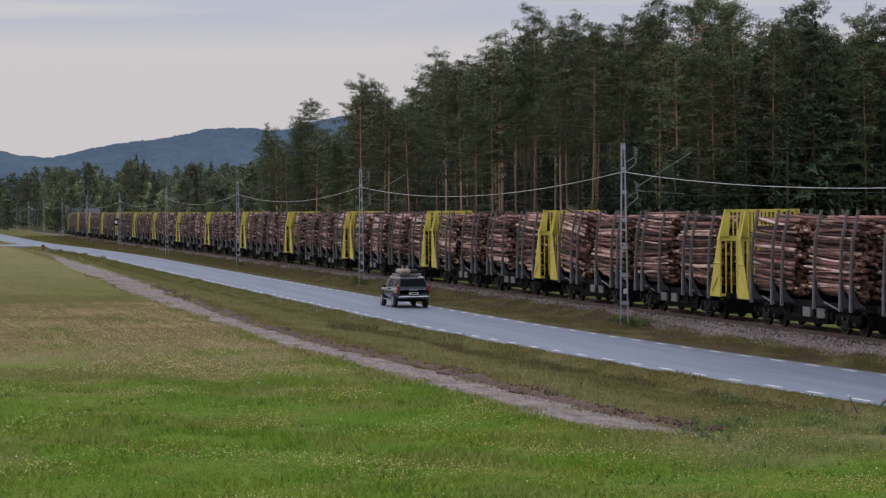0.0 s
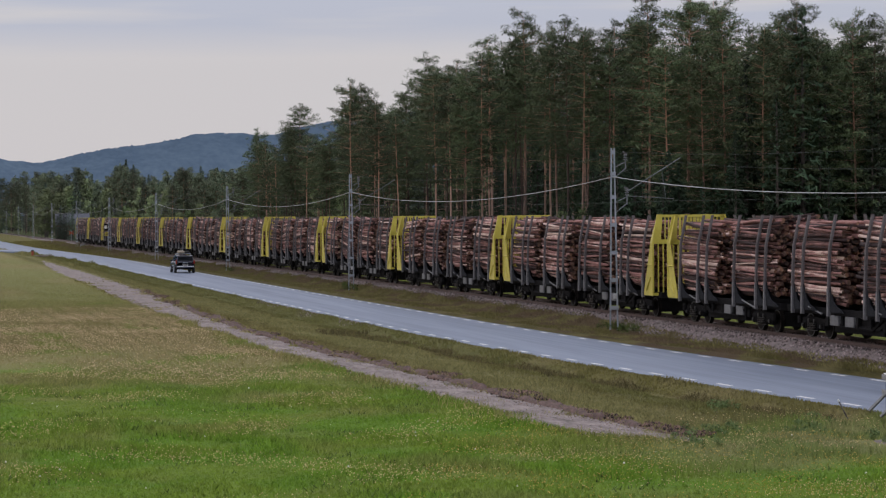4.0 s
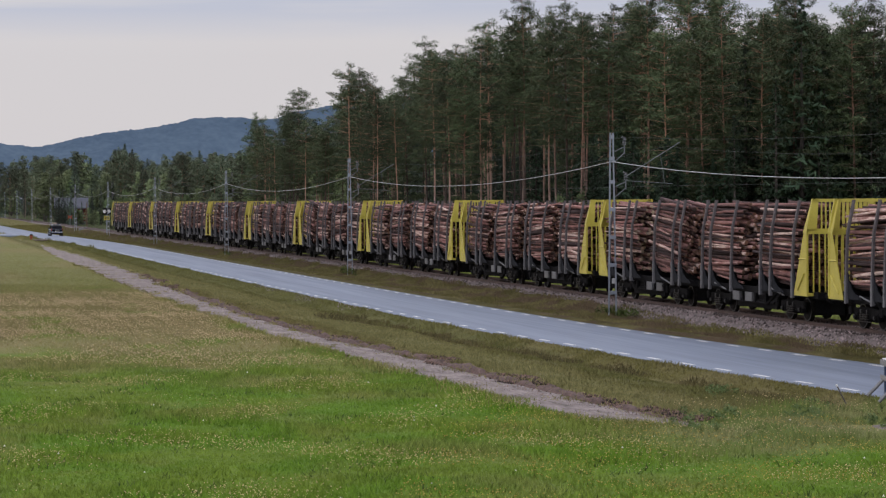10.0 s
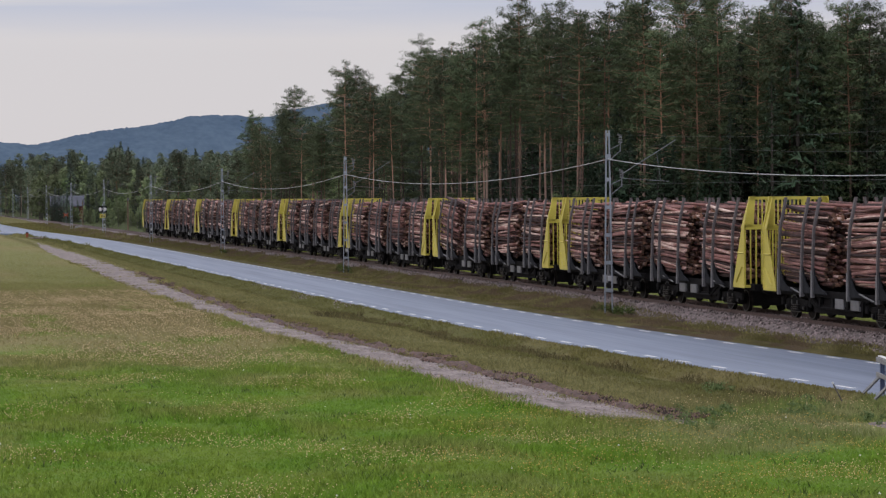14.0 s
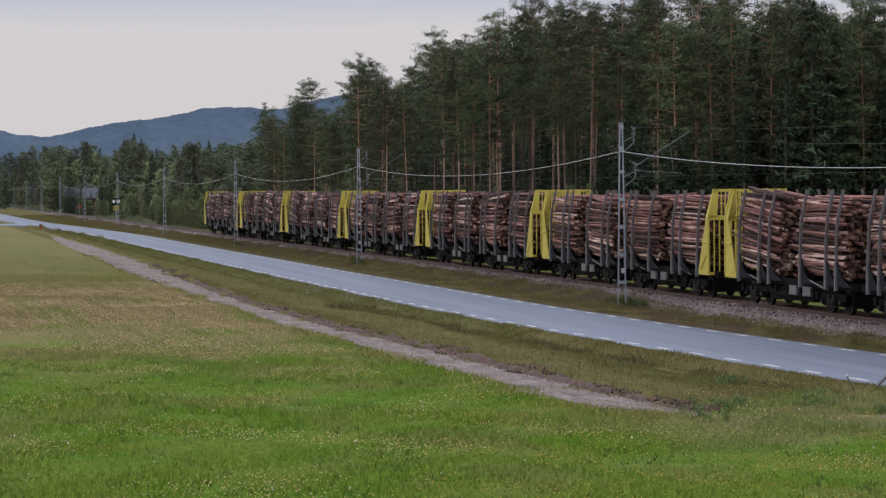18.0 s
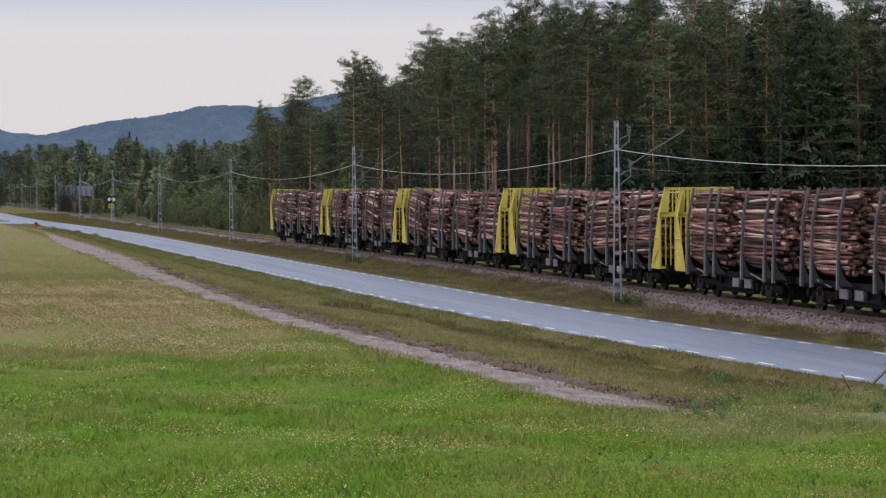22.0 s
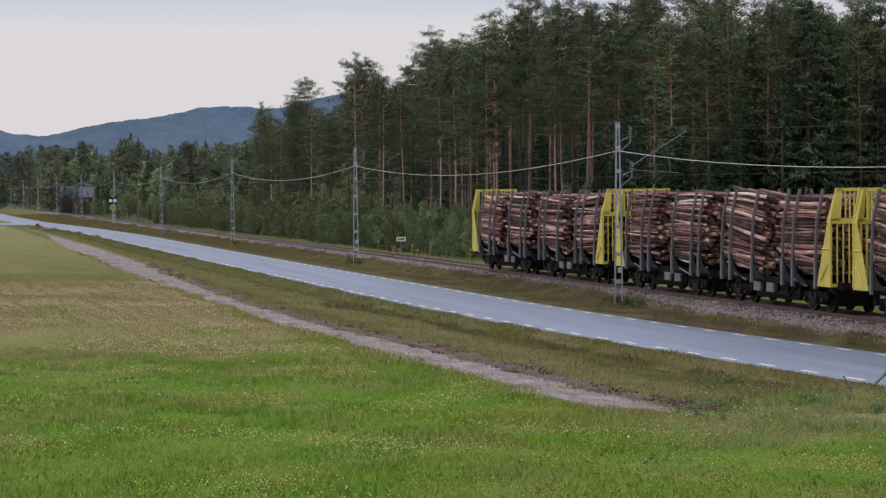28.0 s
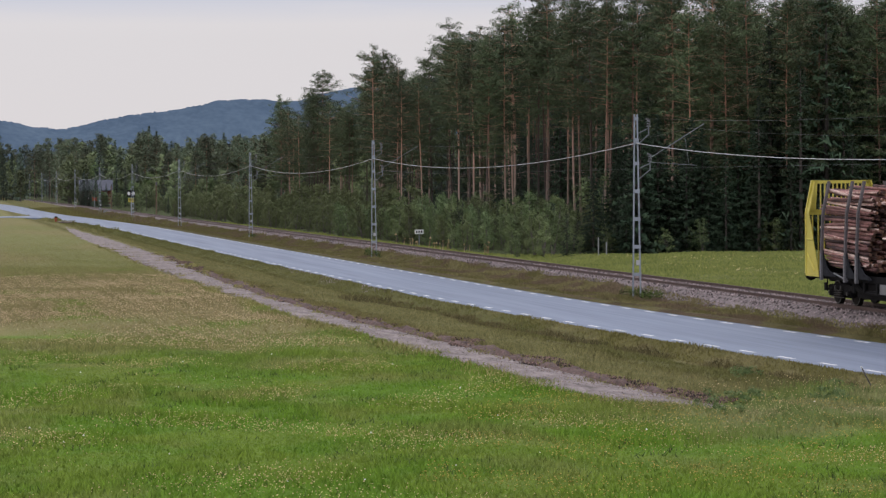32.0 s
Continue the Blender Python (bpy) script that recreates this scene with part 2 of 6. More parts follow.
M_RED = material("orange_red_paint", (0.22, 0.04, 0.02), (0.38, 0.09, 0.04), scale=3, fine=20, rough=0.6, bump=0.1)
M_REDWALL = material("red_boards", (0.09, 0.022, 0.016), (0.17, 0.045, 0.032), scale=1, fine=10, rough=0.9, bump=0.4, stretch=(6, 6, 0.3))
M_ROOF = material("grey_sheet_roof", (0.07, 0.075, 0.095), (0.12, 0.125, 0.15), scale=1, fine=12, rough=0.95, bump=0.2)
M_GLASS = material("dark_glass", (0.006, 0.007, 0.010), (0.012, 0.013, 0.018), scale=1, fine=4, rough=0.06, bump=0)
M_CHROME = material("chrome", (0.25, 0.26, 0.28), (0.42, 0.43, 0.45), scale=2, fine=12, rough=0.2, metal=1.0, bump=0)
M_CAR = material("car_paint", (0.008, 0.011, 0.022), (0.014, 0.018, 0.034), scale=1, fine=10, rough=0.09, metal=0.0, bump=0)
M_TAIL = material("tail_light_red", (0.16, 0.012, 0.010), (0.28, 0.03, 0.02), scale=6, fine=20, rough=0.2, bump=0)
M_TYRE = material("black_rubber", (0.012, 0.012, 0.012), (0.028, 0.027, 0.026), scale=5, fine=30, rough=0.8, bump=0.2)
M_BEIGE = material("beige_cover", (0.20, 0.165, 0.13), (0.40, 0.34, 0.27), scale=4, fine=20, rough=0.8, bump=0.3)
# the blue of the air is painted into the wooded ridge's colour
M_HILL = material("haze_blue_woods", (0.058, 0.087, 0.126), (0.102, 0.142, 0.186), scale=0.012, fine=0.11, rough=1.0, bump=0, stretch=(1, 0.35, 0.6))
M_GLASS.node_tree.nodes["Principled BSDF"].inputs["Specular IOR Level"].default_value = 0.10
M_CAR.node_tree.nodes["Principled BSDF"].inputs["Specular IOR Level"].default_value = 0.5
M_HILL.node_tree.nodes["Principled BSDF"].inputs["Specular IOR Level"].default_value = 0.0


def ground_material(name, pieces=False):
    """Meadow: green near, a dry flowering band, olive beyond; tawny verges by the road and the line."""
    m = bpy.data.materials.new(name)
    m.use_nodes = True
    nt = m.node_tree
    N, L = nt.nodes.new, nt.links.new
    bsdf = nt.nodes["Principled BSDF"]
    bsdf.inputs["Roughness"].default_value = 0.95
    bsdf.inputs["Specular IOR Level"].default_value = 0.15
    geo = N("ShaderNodeNewGeometry")
    sep = N("ShaderNodeSeparateXYZ")
    L(geo.outputs["Position"], sep.inputs[0])

    def noise_at(scale, detail=4, stretch=(1, 1, 1)):
        mp = N("ShaderNodeMapping")
        mp.inputs["Scale"].default_value = stretch
        L(geo.outputs["Position"], mp.inputs[0])
        n = N("ShaderNodeTexNoise")
        n.inputs["Scale"].default_value = scale
        n.inputs["Detail"].default_value = detail
        L(mp.outputs[0], n.inputs["Vector"])
        return n.outputs["Fac"]

    def op(kind, a, b=0.0, c=0.0):
        n = N("ShaderNodeMath")
        n.operation = kind
        for i, v in enumerate((a, b, c)):
            if isinstance(v, (int, float)):
                n.inputs[i].default_value = v
            else:
                L(v, n.inputs[i])
        return n.outputs[0]

    def band(value, lo, hi, soft):
        """1 between lo and hi."""
        def edge(at, sign):
            r = N("ShaderNodeMapRange")
            r.interpolation_type = "SMOOTHSTEP"
            r.inputs["From Min"].default_value, r.inputs["From Max"].default_value = at - soft, at + soft
            if sign < 0:
                r.inputs["To Min"].default_value, r.inputs["To Max"].default_value = 1, 0
            L(value, r.inputs["Value"])
            return r.outputs[0]
        return op("MULTIPLY", edge(lo, 1), edge(hi, -1))

    def mix(fac, a, b):
        n = N("ShaderNodeMix")
        n.data_type = "RGBA"
        if isinstance(fac, (int, float)):
            n.inputs[0].default_value = fac
        else:
            L(fac, n.inputs[0])
        for slot, v in ((6, a), (7, b)):
            if isinstance(v, tuple):
                n.inputs[slot].default_value = (*v, 1)
            else:
                L(v, n.inputs[slot])
        return n.outputs[2]

    fine, mid, big = noise_at(9, 5), noise_at(0.9, 4), noise_at(0.12, 3)
    rows = noise_at(1.1, 2, (1.0, 0.04, 1))
    drift = noise_at(0.30, 4, (0.7, 0.45, 1))
    y = op("MULTIPLY_ADD", drift, 34.0, op("MULTIPLY_ADD", big, 18.0, op("SUBTRACT", sep.outputs["Y"], 26.0)))
    x = op("MULTIPLY_ADD", mid, 1.6, op("SUBTRACT", sep.outputs["X"], 0.8))
    lush = mix(mid, (0.090, 0.150, 0.014), (0.196, 0.272, 0.030))
    lush = mix(op("MULTIPLY", band(noise_at(0.33, 4, (0.8, 0.6, 1)), 0.50, 2.0, 0.07), 0.7), lush, mix(mid, (0.066, 0.150, 0.010), (0.140, 0.275, 0.018)))
    lush = mix(op("MULTIPLY", fine, 0.45), lush, (0.055, 0.105, 0.014))
    olive = mix(mid, (0.148, 0.154, 0.048), (0.220, 0.212, 0.084))
    dry = mix(rows, (0.168, 0.145, 0.055), (0.305, 0.222, 0.118))
    dry = mix(op("MULTIPLY", fine, 0.5), dry, (0.13, 0.155, 0.038))
    verge = mix(mid, (0.092, 0.086, 0.024), (0.178, 0.152, 0.050))
    verge = mix(op("MULTIPLY", band(x, 30.6, 36, 0.5), 0.6), verge, mix(mid, (0.068, 0.062, 0.022), (0.128, 0.108, 0.044)))
    straw = mix(mid, (0.175, 0.145, 0.062), (0.285, 0.232, 0.115))
    verge = mix(op("MULTIPLY", op("MULTIPLY", band(noise_at(0.8, 6, (1, 0.35, 1)), 0.52, 2.0, 0.10), 0.50), band(sep.outputs["Y"], -100, 210, 70)), verge, straw)
    earth = mix(fine, (0.066, 0.042, 0.030), (0.175, 0.112, 0.084))
    bare = op("MULTIPLY", band(noise_at(0.7, 5, (1, 0.4, 1)), 0.53, 2.0, 0.04), band(x, 31.6, 36, 0.5))
    verge = mix(op("MULTIPLY", bare, 0.8), verge, earth)
    # the ditch's relief shading is put into the colour: pale flat strip, darker bank
    strip = mix(mid, (0.150, 0.148, 0.052), (0.245, 0.218, 0.092))
    verge = mix(op("MULTIPLY", band(x, 19.2, 22.0, 0.6), 0.85), verge, strip)
    verge = mix(op("MULTIPLY", band(x, 22.4, 24.9, 0.6), 0.60), verge, mix(mid, (0.070, 0.084, 0.022), (0.140, 0.142, 0.044)))
    verge = mix(op("MULTIPLY", fine, 0.45), verge, (0.055, 0.055, 0.018))
    tan = band(drift, 0.56, 2.0, 0.09)
    near = mix(op("MULTIPLY", tan, 0.45), lush, mix(mid, (0.13, 0.14, 0.032), (0.25, 0.215, 0.085)))
    olive = mix(op("MULTIPLY", band(noise_at(0.06, 5, (1, 0.25, 1)), 0.50, 2.0, 0.10), 0.6), olive, mix(mid, (0.190, 0.160, 0.066), (0.265, 0.212, 0.104)))
    col = mix(band(y, 150, 9000, 40), near, olive)
    col = mix(op("MULTIPLY", band(y, 86, 162, 22), mix(band(drift, -1.0, 0.40, 0.06), (1, 1, 1), (0.45, 0.45, 0.45))), col, dry)
    col = mix(op("MULTIPLY", band(x, 17.9, 37.6, 0.8), band(op("MULTIPLY_ADD", x, -0.6, sep.outputs["Y"]), 46.5, 9000, 1.5)), col, verge)
    glade = mix(mid, (0.090, 0.108, 0.026), (0.195, 0.200, 0.062))
    col = mix(band(x, 37.4, 200, 0.8), col, glade)
    rough = mix(mid, (0.088, 0.122, 0.030), (0.195, 0.205, 0.078))
    rough = mix(op("MULTIPLY", band(noise_at(0.5, 4), 0.52, 2.0, 0.05), 0.5), rough, (0.25, 0.21, 0.11))
    corner = op("MULTIPLY", band(x, 18.0, 30, 2.5), band(op("MULTIPLY_ADD", x, -0.6, sep.outputs["Y"]), 38.5, 46.5, 2.0))
    col = mix(op("MULTIPLY", corner, 0.8), col, rough)
    # the forest's shade is put into the ground colour under the trees
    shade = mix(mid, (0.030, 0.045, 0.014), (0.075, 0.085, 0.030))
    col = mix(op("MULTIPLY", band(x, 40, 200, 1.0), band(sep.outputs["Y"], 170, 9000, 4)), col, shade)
    if pieces:
        hue = N("ShaderNodeHueSaturation")
        value = N("ShaderNodeMapRange")
        value.inputs["To Min"].default_value, value.inputs["To Max"].default_value = 0.74, 1.36
        L(geo.outputs["Random Per Island"], value.inputs["Value"])
        L(value.outputs[0], hue.inputs["Value"])
        L(col, hue.inputs["Color"])
        L(hue.outputs[0], bsdf.inputs["Base Color"])
        return m
    L(col, bsdf.inputs["Base Color"])
    b = N("ShaderNodeBump")
    b.inputs["Strength"].default_value = 1.0
    b.inputs["Distance"].default_value = 0.12
    L(fine, b.inputs["Height"])
    L(b.outputs[0], bsdf.inputs["Normal"])
    return m


M_GROUND = ground_material("meadow_ground")
M_BLADE = ground_material("meadow_blades", True)


# ---------------------------------------------------------------- mesh helpers
def mesh_of(name, bm, *mats, smooth=False):
    me = bpy.data.meshes.new(name)
    bm.to_mesh(me)
    bm.free()
    for m in mats:
        me.materials.append(m)
    if smooth:
        me.polygons.foreach_set("use_smooth", [True] * len(me.polygons))
    return me


def part(name, bm, mat, parent=None, label="", smooth=False):
    """One mesh object under a thing or a part. bm may be a mesh that is shared."""
    mats = mat if isinstance(mat, tuple) else (mat,)
    me = bm if isinstance(bm, bpy.types.Mesh) else mesh_of(name, bm, *mats, smooth=smooth)
    ob = new(name, me)
    ob.parent = parent
    return tagged(ob, label)


def thing(name, m, label, category, group="", kind=""):
    ob = new(name)
    ob.matrix_basis = m
    return tagged(ob, label, category, group, kind)


def box(bm, x, y, z, sx, sy, sz, rx=0, ry=0, rz=0, bevel=0.0):
    """A box by centre and size."""
    r = bmesh.ops.create_cube(bm, size=1, matrix=pose(x, y, z, rx, ry, rz) @ Matrix.Diagonal((sx, sy, sz, 1)))
    if bevel:
        edges = list({e for v in r["verts"] for e in v.link_edges})
        bmesh.ops.bevel(bm, geom=edges, offset=bevel, segments=1, affect="EDGES", profile=0.5)
    return bm


def tube(bm, a, b, r0, r1=None, n=8, caps=True):
    a, b = Vector(a), Vector(b)
    q = (b - a).to_track_quat("Z", "Y").to_matrix().to_4x4()
    m = Matrix.Translation((a + b) / 2) @ q
    bmesh.ops.create_cone(bm, cap_ends=caps, segments=n, radius1=r0, radius2=r0 if r1 is None else r1, depth=(b - a).length, matrix=m)
    return bm


def plate(bm, outline, thick, m):
    """An outline in its own xy plane, given depth along its z, placed by m."""
    lo = [bm.verts.new(m @ Vector((x, y, -thick / 2))) for x, y in outline]
    hi = [bm.verts.new(m @ Vector((x, y, thick / 2))) for x, y in outline]
    n = len(outline)
    bm.faces.new(lo[::-1])
    bm.faces.new(hi)
    for i in range(n):
        bm.faces.new((lo[i], lo[(i + 1) % n], hi[(i + 1) % n], hi[i]))
    return bm


def raw_mesh(name, verts, faces, *mats):
    me = bpy.data.meshes.new(name)
    me.from_pydata(verts, [], faces)
    for m in mats:
        me.materials.append(m)
    me.update()
    return me


def ribbon(bm, rows):
    """A strip of quads between rows of points."""
    made = [[bm.verts.new(p) for p in row] for row in rows]
    for a, b in zip(made, made[1:]):
        for i in range(len(a) - 1):
            bm.faces.new((a[i], a[i + 1], b[i + 1], b[i]))
    return bm


# ---------------------------------------------------------------- plan
TRACK_X, RAIL_Z = 36.0, 0.88
PATH_LEFT = [(19.6, 57.5), (17.6, 60), (17.1, 65), (16.9, 72), (16.7, 79), (16.1, 89), (15.6, 105), (15.5, 115), (15.6, 140), (15.6, 160), (15.9, 180), (16.6, 217), (17.3, 265), (18.4, 300), (19.6, 325)]
PATH_RIGHT = [(20.3, 57.5), (20.0, 61.4), (19.6, 66), (19.2, 76), (18.5, 88), (18.0, 100), (17.6, 119), (17.8, 133), (18.3, 155), (18.9, 175), (19.6, 197), (19.7, 224), (19.9, 260), (19.9, 316), (20.0, 325)]
ROAD = [(47, -40), (33.5, 40), (30.75, 66), (29.5, 81), (28.45, 100), (28.0, 111), (27.8, 160), (27.8, 240), (28.0, 300), (27.6, 340), (25.6, 405), (23.3, 462), (19.0, 540), (10, 640), (-6, 760), (-30, 900)]


def along(table, y):
    return float(np.interp(y, [q[1] for q in table], [q[0] for q in table]))


def road_x(y):
    """The road's middle, smoothed."""
    return sum(along(ROAD, y + d) for d in (-14, -7, 0, 7, 14)) / 5


def path_mid(y):
    a, b = along(PATH_LEFT, y), along(PATH_RIGHT, y)
    return (a + b) / 2, (b - a) / 2


def step(a, b, v):
    t = min(1.0, max(0.0, (v - a) / (b - a)))
    return t * t * (3 - 2 * t)


def rise(y):
    """The road climbs a little where it bends away."""
    return 1.3 * step(430, 600, y)


def ground_z(x, y):
    r = road_x(y)
    z = rise(y) * (1 - step(30.5, 34.5, x))
    d = abs(x - r)
    z -= 0.07 * (1 - step(2.9, 3.6, d))                       # bed of the asphalt
    if x < r:
        z -= 0.28 * step(3.6, 4.6, d) * (1 - step(5.2, 7.0, d))   # ditch on the field side
        pm, pw = path_mid(y)
        z -= 0.05 * (1 - step(pw, pw + 0.5, abs(x - pm))) * step(50, 60, y) * (1 - step(340, 370, y))
        z += 0.07 * math.exp(-((x - pm - pw - 0.7) / 0.6) ** 2) * (1 - step(90, 130, y))
    z -= 0.20 * step(3.8, 4.6, x - r) * (1 - step(5.0, 6.2, x - r))
    foot = max(31.0, r + 3.4)
    z += (0.30 + 0.20 * step(94, 112, y)) * step(foot, max(33.9, foot + 0.7), x) + 0.20 * (1 - step(94, 112, y)) * step(34.6, 36.0, x) - 0.28 * step(38.5, 42, x)
    if x > r + 4 or x < r - 5:
        z += 0.10 * (noise.noise(Vector((x * 0.21, y * 0.09, 3.1))))
    return z


def make_ground():
    xs = sorted(set([-2500, -1200, -500, -250, -120, -60, -30, -15, -8] + list(np.arange(-4, 14, 1.0)) + list(np.arange(14, 40, 0.5).round(2)) + list(np.arange(40, 46, 1.0)) + list(range(47, 100, 6)) + [120, 160, 240, 400, 800, 1500, 2500]))
    ys = sorted(set([-2500, -1000, -400, -150, -60, -20, 0, 15, 25, 32] + list(np.arange(36, 130, 1.6).round(2)) + list(np.arange(130, 260, 4)) + list(range(260, 640, 12)) + [680, 760, 900, 1200, 1800, 3000, 4500]))
    verts = [(x, y, ground_z(x, y)) for y in ys for x in xs]
    w = len(xs)
    faces = [(j * w + i, j * w + i + 1, (j + 1) * w + i + 1, (j + 1) * w + i) for j in range(len(ys) - 1) for i in range(w - 1)]
    me = raw_mesh("ground", verts, faces, M_GROUND)
    me.polygons.foreach_set("use_smooth", [True] * len(me.polygons))
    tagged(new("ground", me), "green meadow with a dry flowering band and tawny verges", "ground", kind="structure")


make_ground()


def make_road():
    ys = list(range(-40, 60, 5)) + list(np.arange(60, 380, 4.0)) + list(range(380, 900, 10))
    bm = bmesh.new()
    ribbon(bm, [[(road_x(y) + x, y, z + rise(y)) for x, z in ((-3.25, -0.06), (-3.2, -0.01), (0, 0.045), (3.2, -0.01), (3.25, -0.06))] for y in ys])
    road = part("road", bm, M_ASPHALT)
    tagged(road, "two-lane grey asphalt country road, dry and worn", "road", kind="structure")
    bm = bmesh.new()          # the side road that leaves at the bend
    rows = []
    for x in np.arange(-70, 25, 1.2):
        wide = 7.5 + 7.0 * step(8, 24, float(x)) ** 2
        mid = 429.0 - 0.10 * (x - 14)
        rows.append([(x, mid + wide * k / 4, max(ground_z(x, mid + wide * k / 4), rise(mid + wide * k / 4) - 0.02) + (0.03 if abs(k) < 4 else -0.4)) for k in (4, 3.96, 3, 2, 1, 0, -1, -2, -3, -3.96, -4)])
    ribbon(bm, rows)
    tagged(part("side_road", bm, M_ASPHALT), "grey asphalt side road leaving at the bend", "road", kind="structure")
    marks = []
    for side in (-2.8, 2.8):
        y = 42.0
        while y < 420:
            a, b = road_x(y) + side, road_x(y + 1) + side
            bm = bmesh.new()
            ribbon(bm, [[(a - 0.085, y, 0.004), (a + 0.085, y, 0.004)], [(b - 0.085, y + 1.15, 0.004), (b + 0.085, y + 1.15, 0.004)]])
            marks.append(bm)
            y += 3.0
    for bm in marks:
        part("edge_dash", bm, M_LINE, road)


make_road()


def make_path():
    bm = bmesh.new()
    rows = []
    for y in np.arange(57.5, 326, 0.75):
        pm, pw = path_mid(float(y))
        l = pm - pw + 0.18 + 0.45 * noise.noise(Vector((1, y * 0.22, 0))) + 0.18 * noise.noise(Vector((1, y * 1.1, 0)))
        r = pm + pw + 0.30 * noise.noise(Vector((5, y * 0.3, 0))) + 0.15 * noise.noise(Vector((5, y * 1.2, 0)))
        rows.append([(l + (r - l) * k / 6, y, ground_z(l + (r - l) * k / 6, y) + 0.03 * math.sin(k / 6 * math.pi) + 0.012) for k in range(7)])
    ribbon(bm, rows)
    p = part("gravel_path", bm, M_GRAVEL, smooth=True)
    tagged(p, "pale gravel footpath worn between meadow and verge", "path", kind="structure")
    bm = bmesh.new()
    rows = []
    for y in np.arange(58, 150, 0.3):
        pm, pw = path_mid(float(y))
        wide = max(0.05, 0.44 + 0.6 * noise.noise(Vector((9, y * 0.5, 0))) + 0.45 * noise.noise(Vector((9, y * 1.9, 0)))) * step(58, 66, float(y)) + 0.03
        lift = 0.02 + 0.20 * step(58, 66, float(y)) * max(0, noise.noise(Vector((2, y * 0.9, 0))) + 0.4)
        row = []
        for k in range(6):
            x = pm + pw - 0.25 + wide * k / 5
            lump = 0.09 * noise.noise(Vector((x * 6, y * 4, 1)))
            row.append((x, y, ground_z(x, y) + lift * (0, 0.6, 1.0, 0.9, 0.5, 0)[k] + 0.012 + (lump if 0 < k < 5 else 0)))
        rows.append(row)
    ribbon(bm, rows)
    e = part("dirt_edge", bm, M_DIRT, smooth=True)
    tagged(e, "eroded reddish-brown dirt edge along the path", "dirt", kind="structure")


make_path()


def make_line():
    """Ballast, sleepers and rails."""
    prof = [(-2.4, 0.20), (-1.75, 0.50), (-1.32, RAIL_Z - 0.18), (-0.75, RAIL_Z - 0.165), (0, RAIL_Z - 0.165), (0.75, RAIL_Z - 0.165), (1.38, RAIL_Z - 0.18), (1.85, 0.42), (2.4, 0.20)]
    bm = bmesh.new()
    ys = list(range(-400, 40, 20)) + list(np.arange(40, 260, 1.0)) + list(range(260, 900, 8))
    ribbon(bm, [[(TRACK_X + x, y, z + 0.025 * noise.noise(Vector((x * 2, y * 0.8, 0)))) for x, z in prof] for y in ys])
    bed = part("track_ballast", bm, M_BALLAST, smooth=True)
    tagged(bed, "crushed pinkish-grey stone ballast under the rails", "ballast", kind="structure")
    for side in (-0.7525, 0.7525):
        bm = bmesh.new()
        out = [(-0.065, 0), (0.065, 0), (0.065, 0.02), (0.012, 0.04), (0.012, 0.12), (0.036, 0.13), (0.036, 0.165), (-0.036, 0.165), (-0.036, 0.13), (-0.012, 0.12), (-0.012, 0.04), (-0.065, 0.02)]
        m = pose(TRACK_X + side, 250, RAIL_Z - 0.165, 90, 0, 0)
        plate(bm, out, 1300, m)
        tagged(part("rail", bm, M_RAIL), "rusty brown steel rail on sleepers", "rail", "rails of the line", "structure")
    bm = bmesh.new()
    box(bm, 0, 0, 0, 2.5, 0.24, 0.16, bevel=0.015)
    me = mesh_of("sleeper", bm, M_SLEEPER)
    rest = []
    k = 0
    track = thing("sleeper_row", pose(0, 0, 0), "row of dark weathered sleepers in ballast", "sleepers", kind="structure")
    for i in range(900):
        y = 62 + i * 0.65
        if i < 290:
            ob = part("sleeper", me, M_SLEEPER, track)
            ob.matrix_basis = pose(TRACK_X, y, RAIL_Z - 0.255, 0, 0, random.uniform(-0.6, 0.6))
        else:
            rest.append(y)
    bm = bmesh.new()
    for y in rest:
        lo = len(bm.verts)
        for z in (RAIL_Z - 0.33, RAIL_Z - 0.175):
            for x, yy in ((-1.25, -0.12), (1.25, -0.12), (1.25, 0.12), (-1.25, 0.12)):
                bm.verts.new((TRACK_X + x, y + yy, z))
        bm.verts.ensure_lookup_table()
        v = bm.verts[lo:lo + 8]
        for f in ((4, 5, 6, 7), (0, 1, 5, 4), (1, 2, 6, 5), (2, 3, 7, 6), (3, 0, 4, 7)):
            bm.faces.new([v[j] for j in f])
    tagged(part("far_sleepers", bm, M_SLEEPER, track), kind="stuff")


make_line()


# ---------------------------------------------------------------- hills
RIDGE = [(-900, 150), (-500, 130), (-260, 112), (-60, 102), (35, 95), (121, 101), (190, 84), (220, 86), (290, 104), (370, 112), (446, 128), (493, 130), (516, 128), (552, 121), (573, 132), (620, 143), (760, 160), (950, 190), (1300, 200), (1800, 160), (2600, 120)]


def make_hills():
    bm = bmesh.new()
    rows = []
    xs = np.concatenate([np.arange(-900, 0, 7.0), np.arange(0, 720, 3.0), np.arange(720, 2600, 9.0)])
    for k, (y, f) in enumerate(((3050, 0.0), (3150, 0.35), (3300, 0.72), (3500, 1.0), (3650, 0.9), (3900, 0.0))):
        row = []
        for x in xs:
            top = sum(float(np.interp(x + d, [q[0] for q in RIDGE], [q[1] for q in RIDGE])) for d in (-24, -12, 0, 12, 24)) / 5 * y / 3500
            rough = 2.2 * noise.noise(Vector((x * 0.04, y, 0))) + (2.2 if f == 1.0 else 0.2) * noise.noise(Vector((x * 0.23, y, 4)))
            row.append((x * y / 3500, y, top * f + (rough if 0 < f else -2)))
        rows.append(row)
    ribbon(bm, rows)
    tagged(part("wooded_hills", bm, M_HILL, smooth=True), "long wooded ridge in the distance, its haze blue put into the colour", "hills", kind="structure")


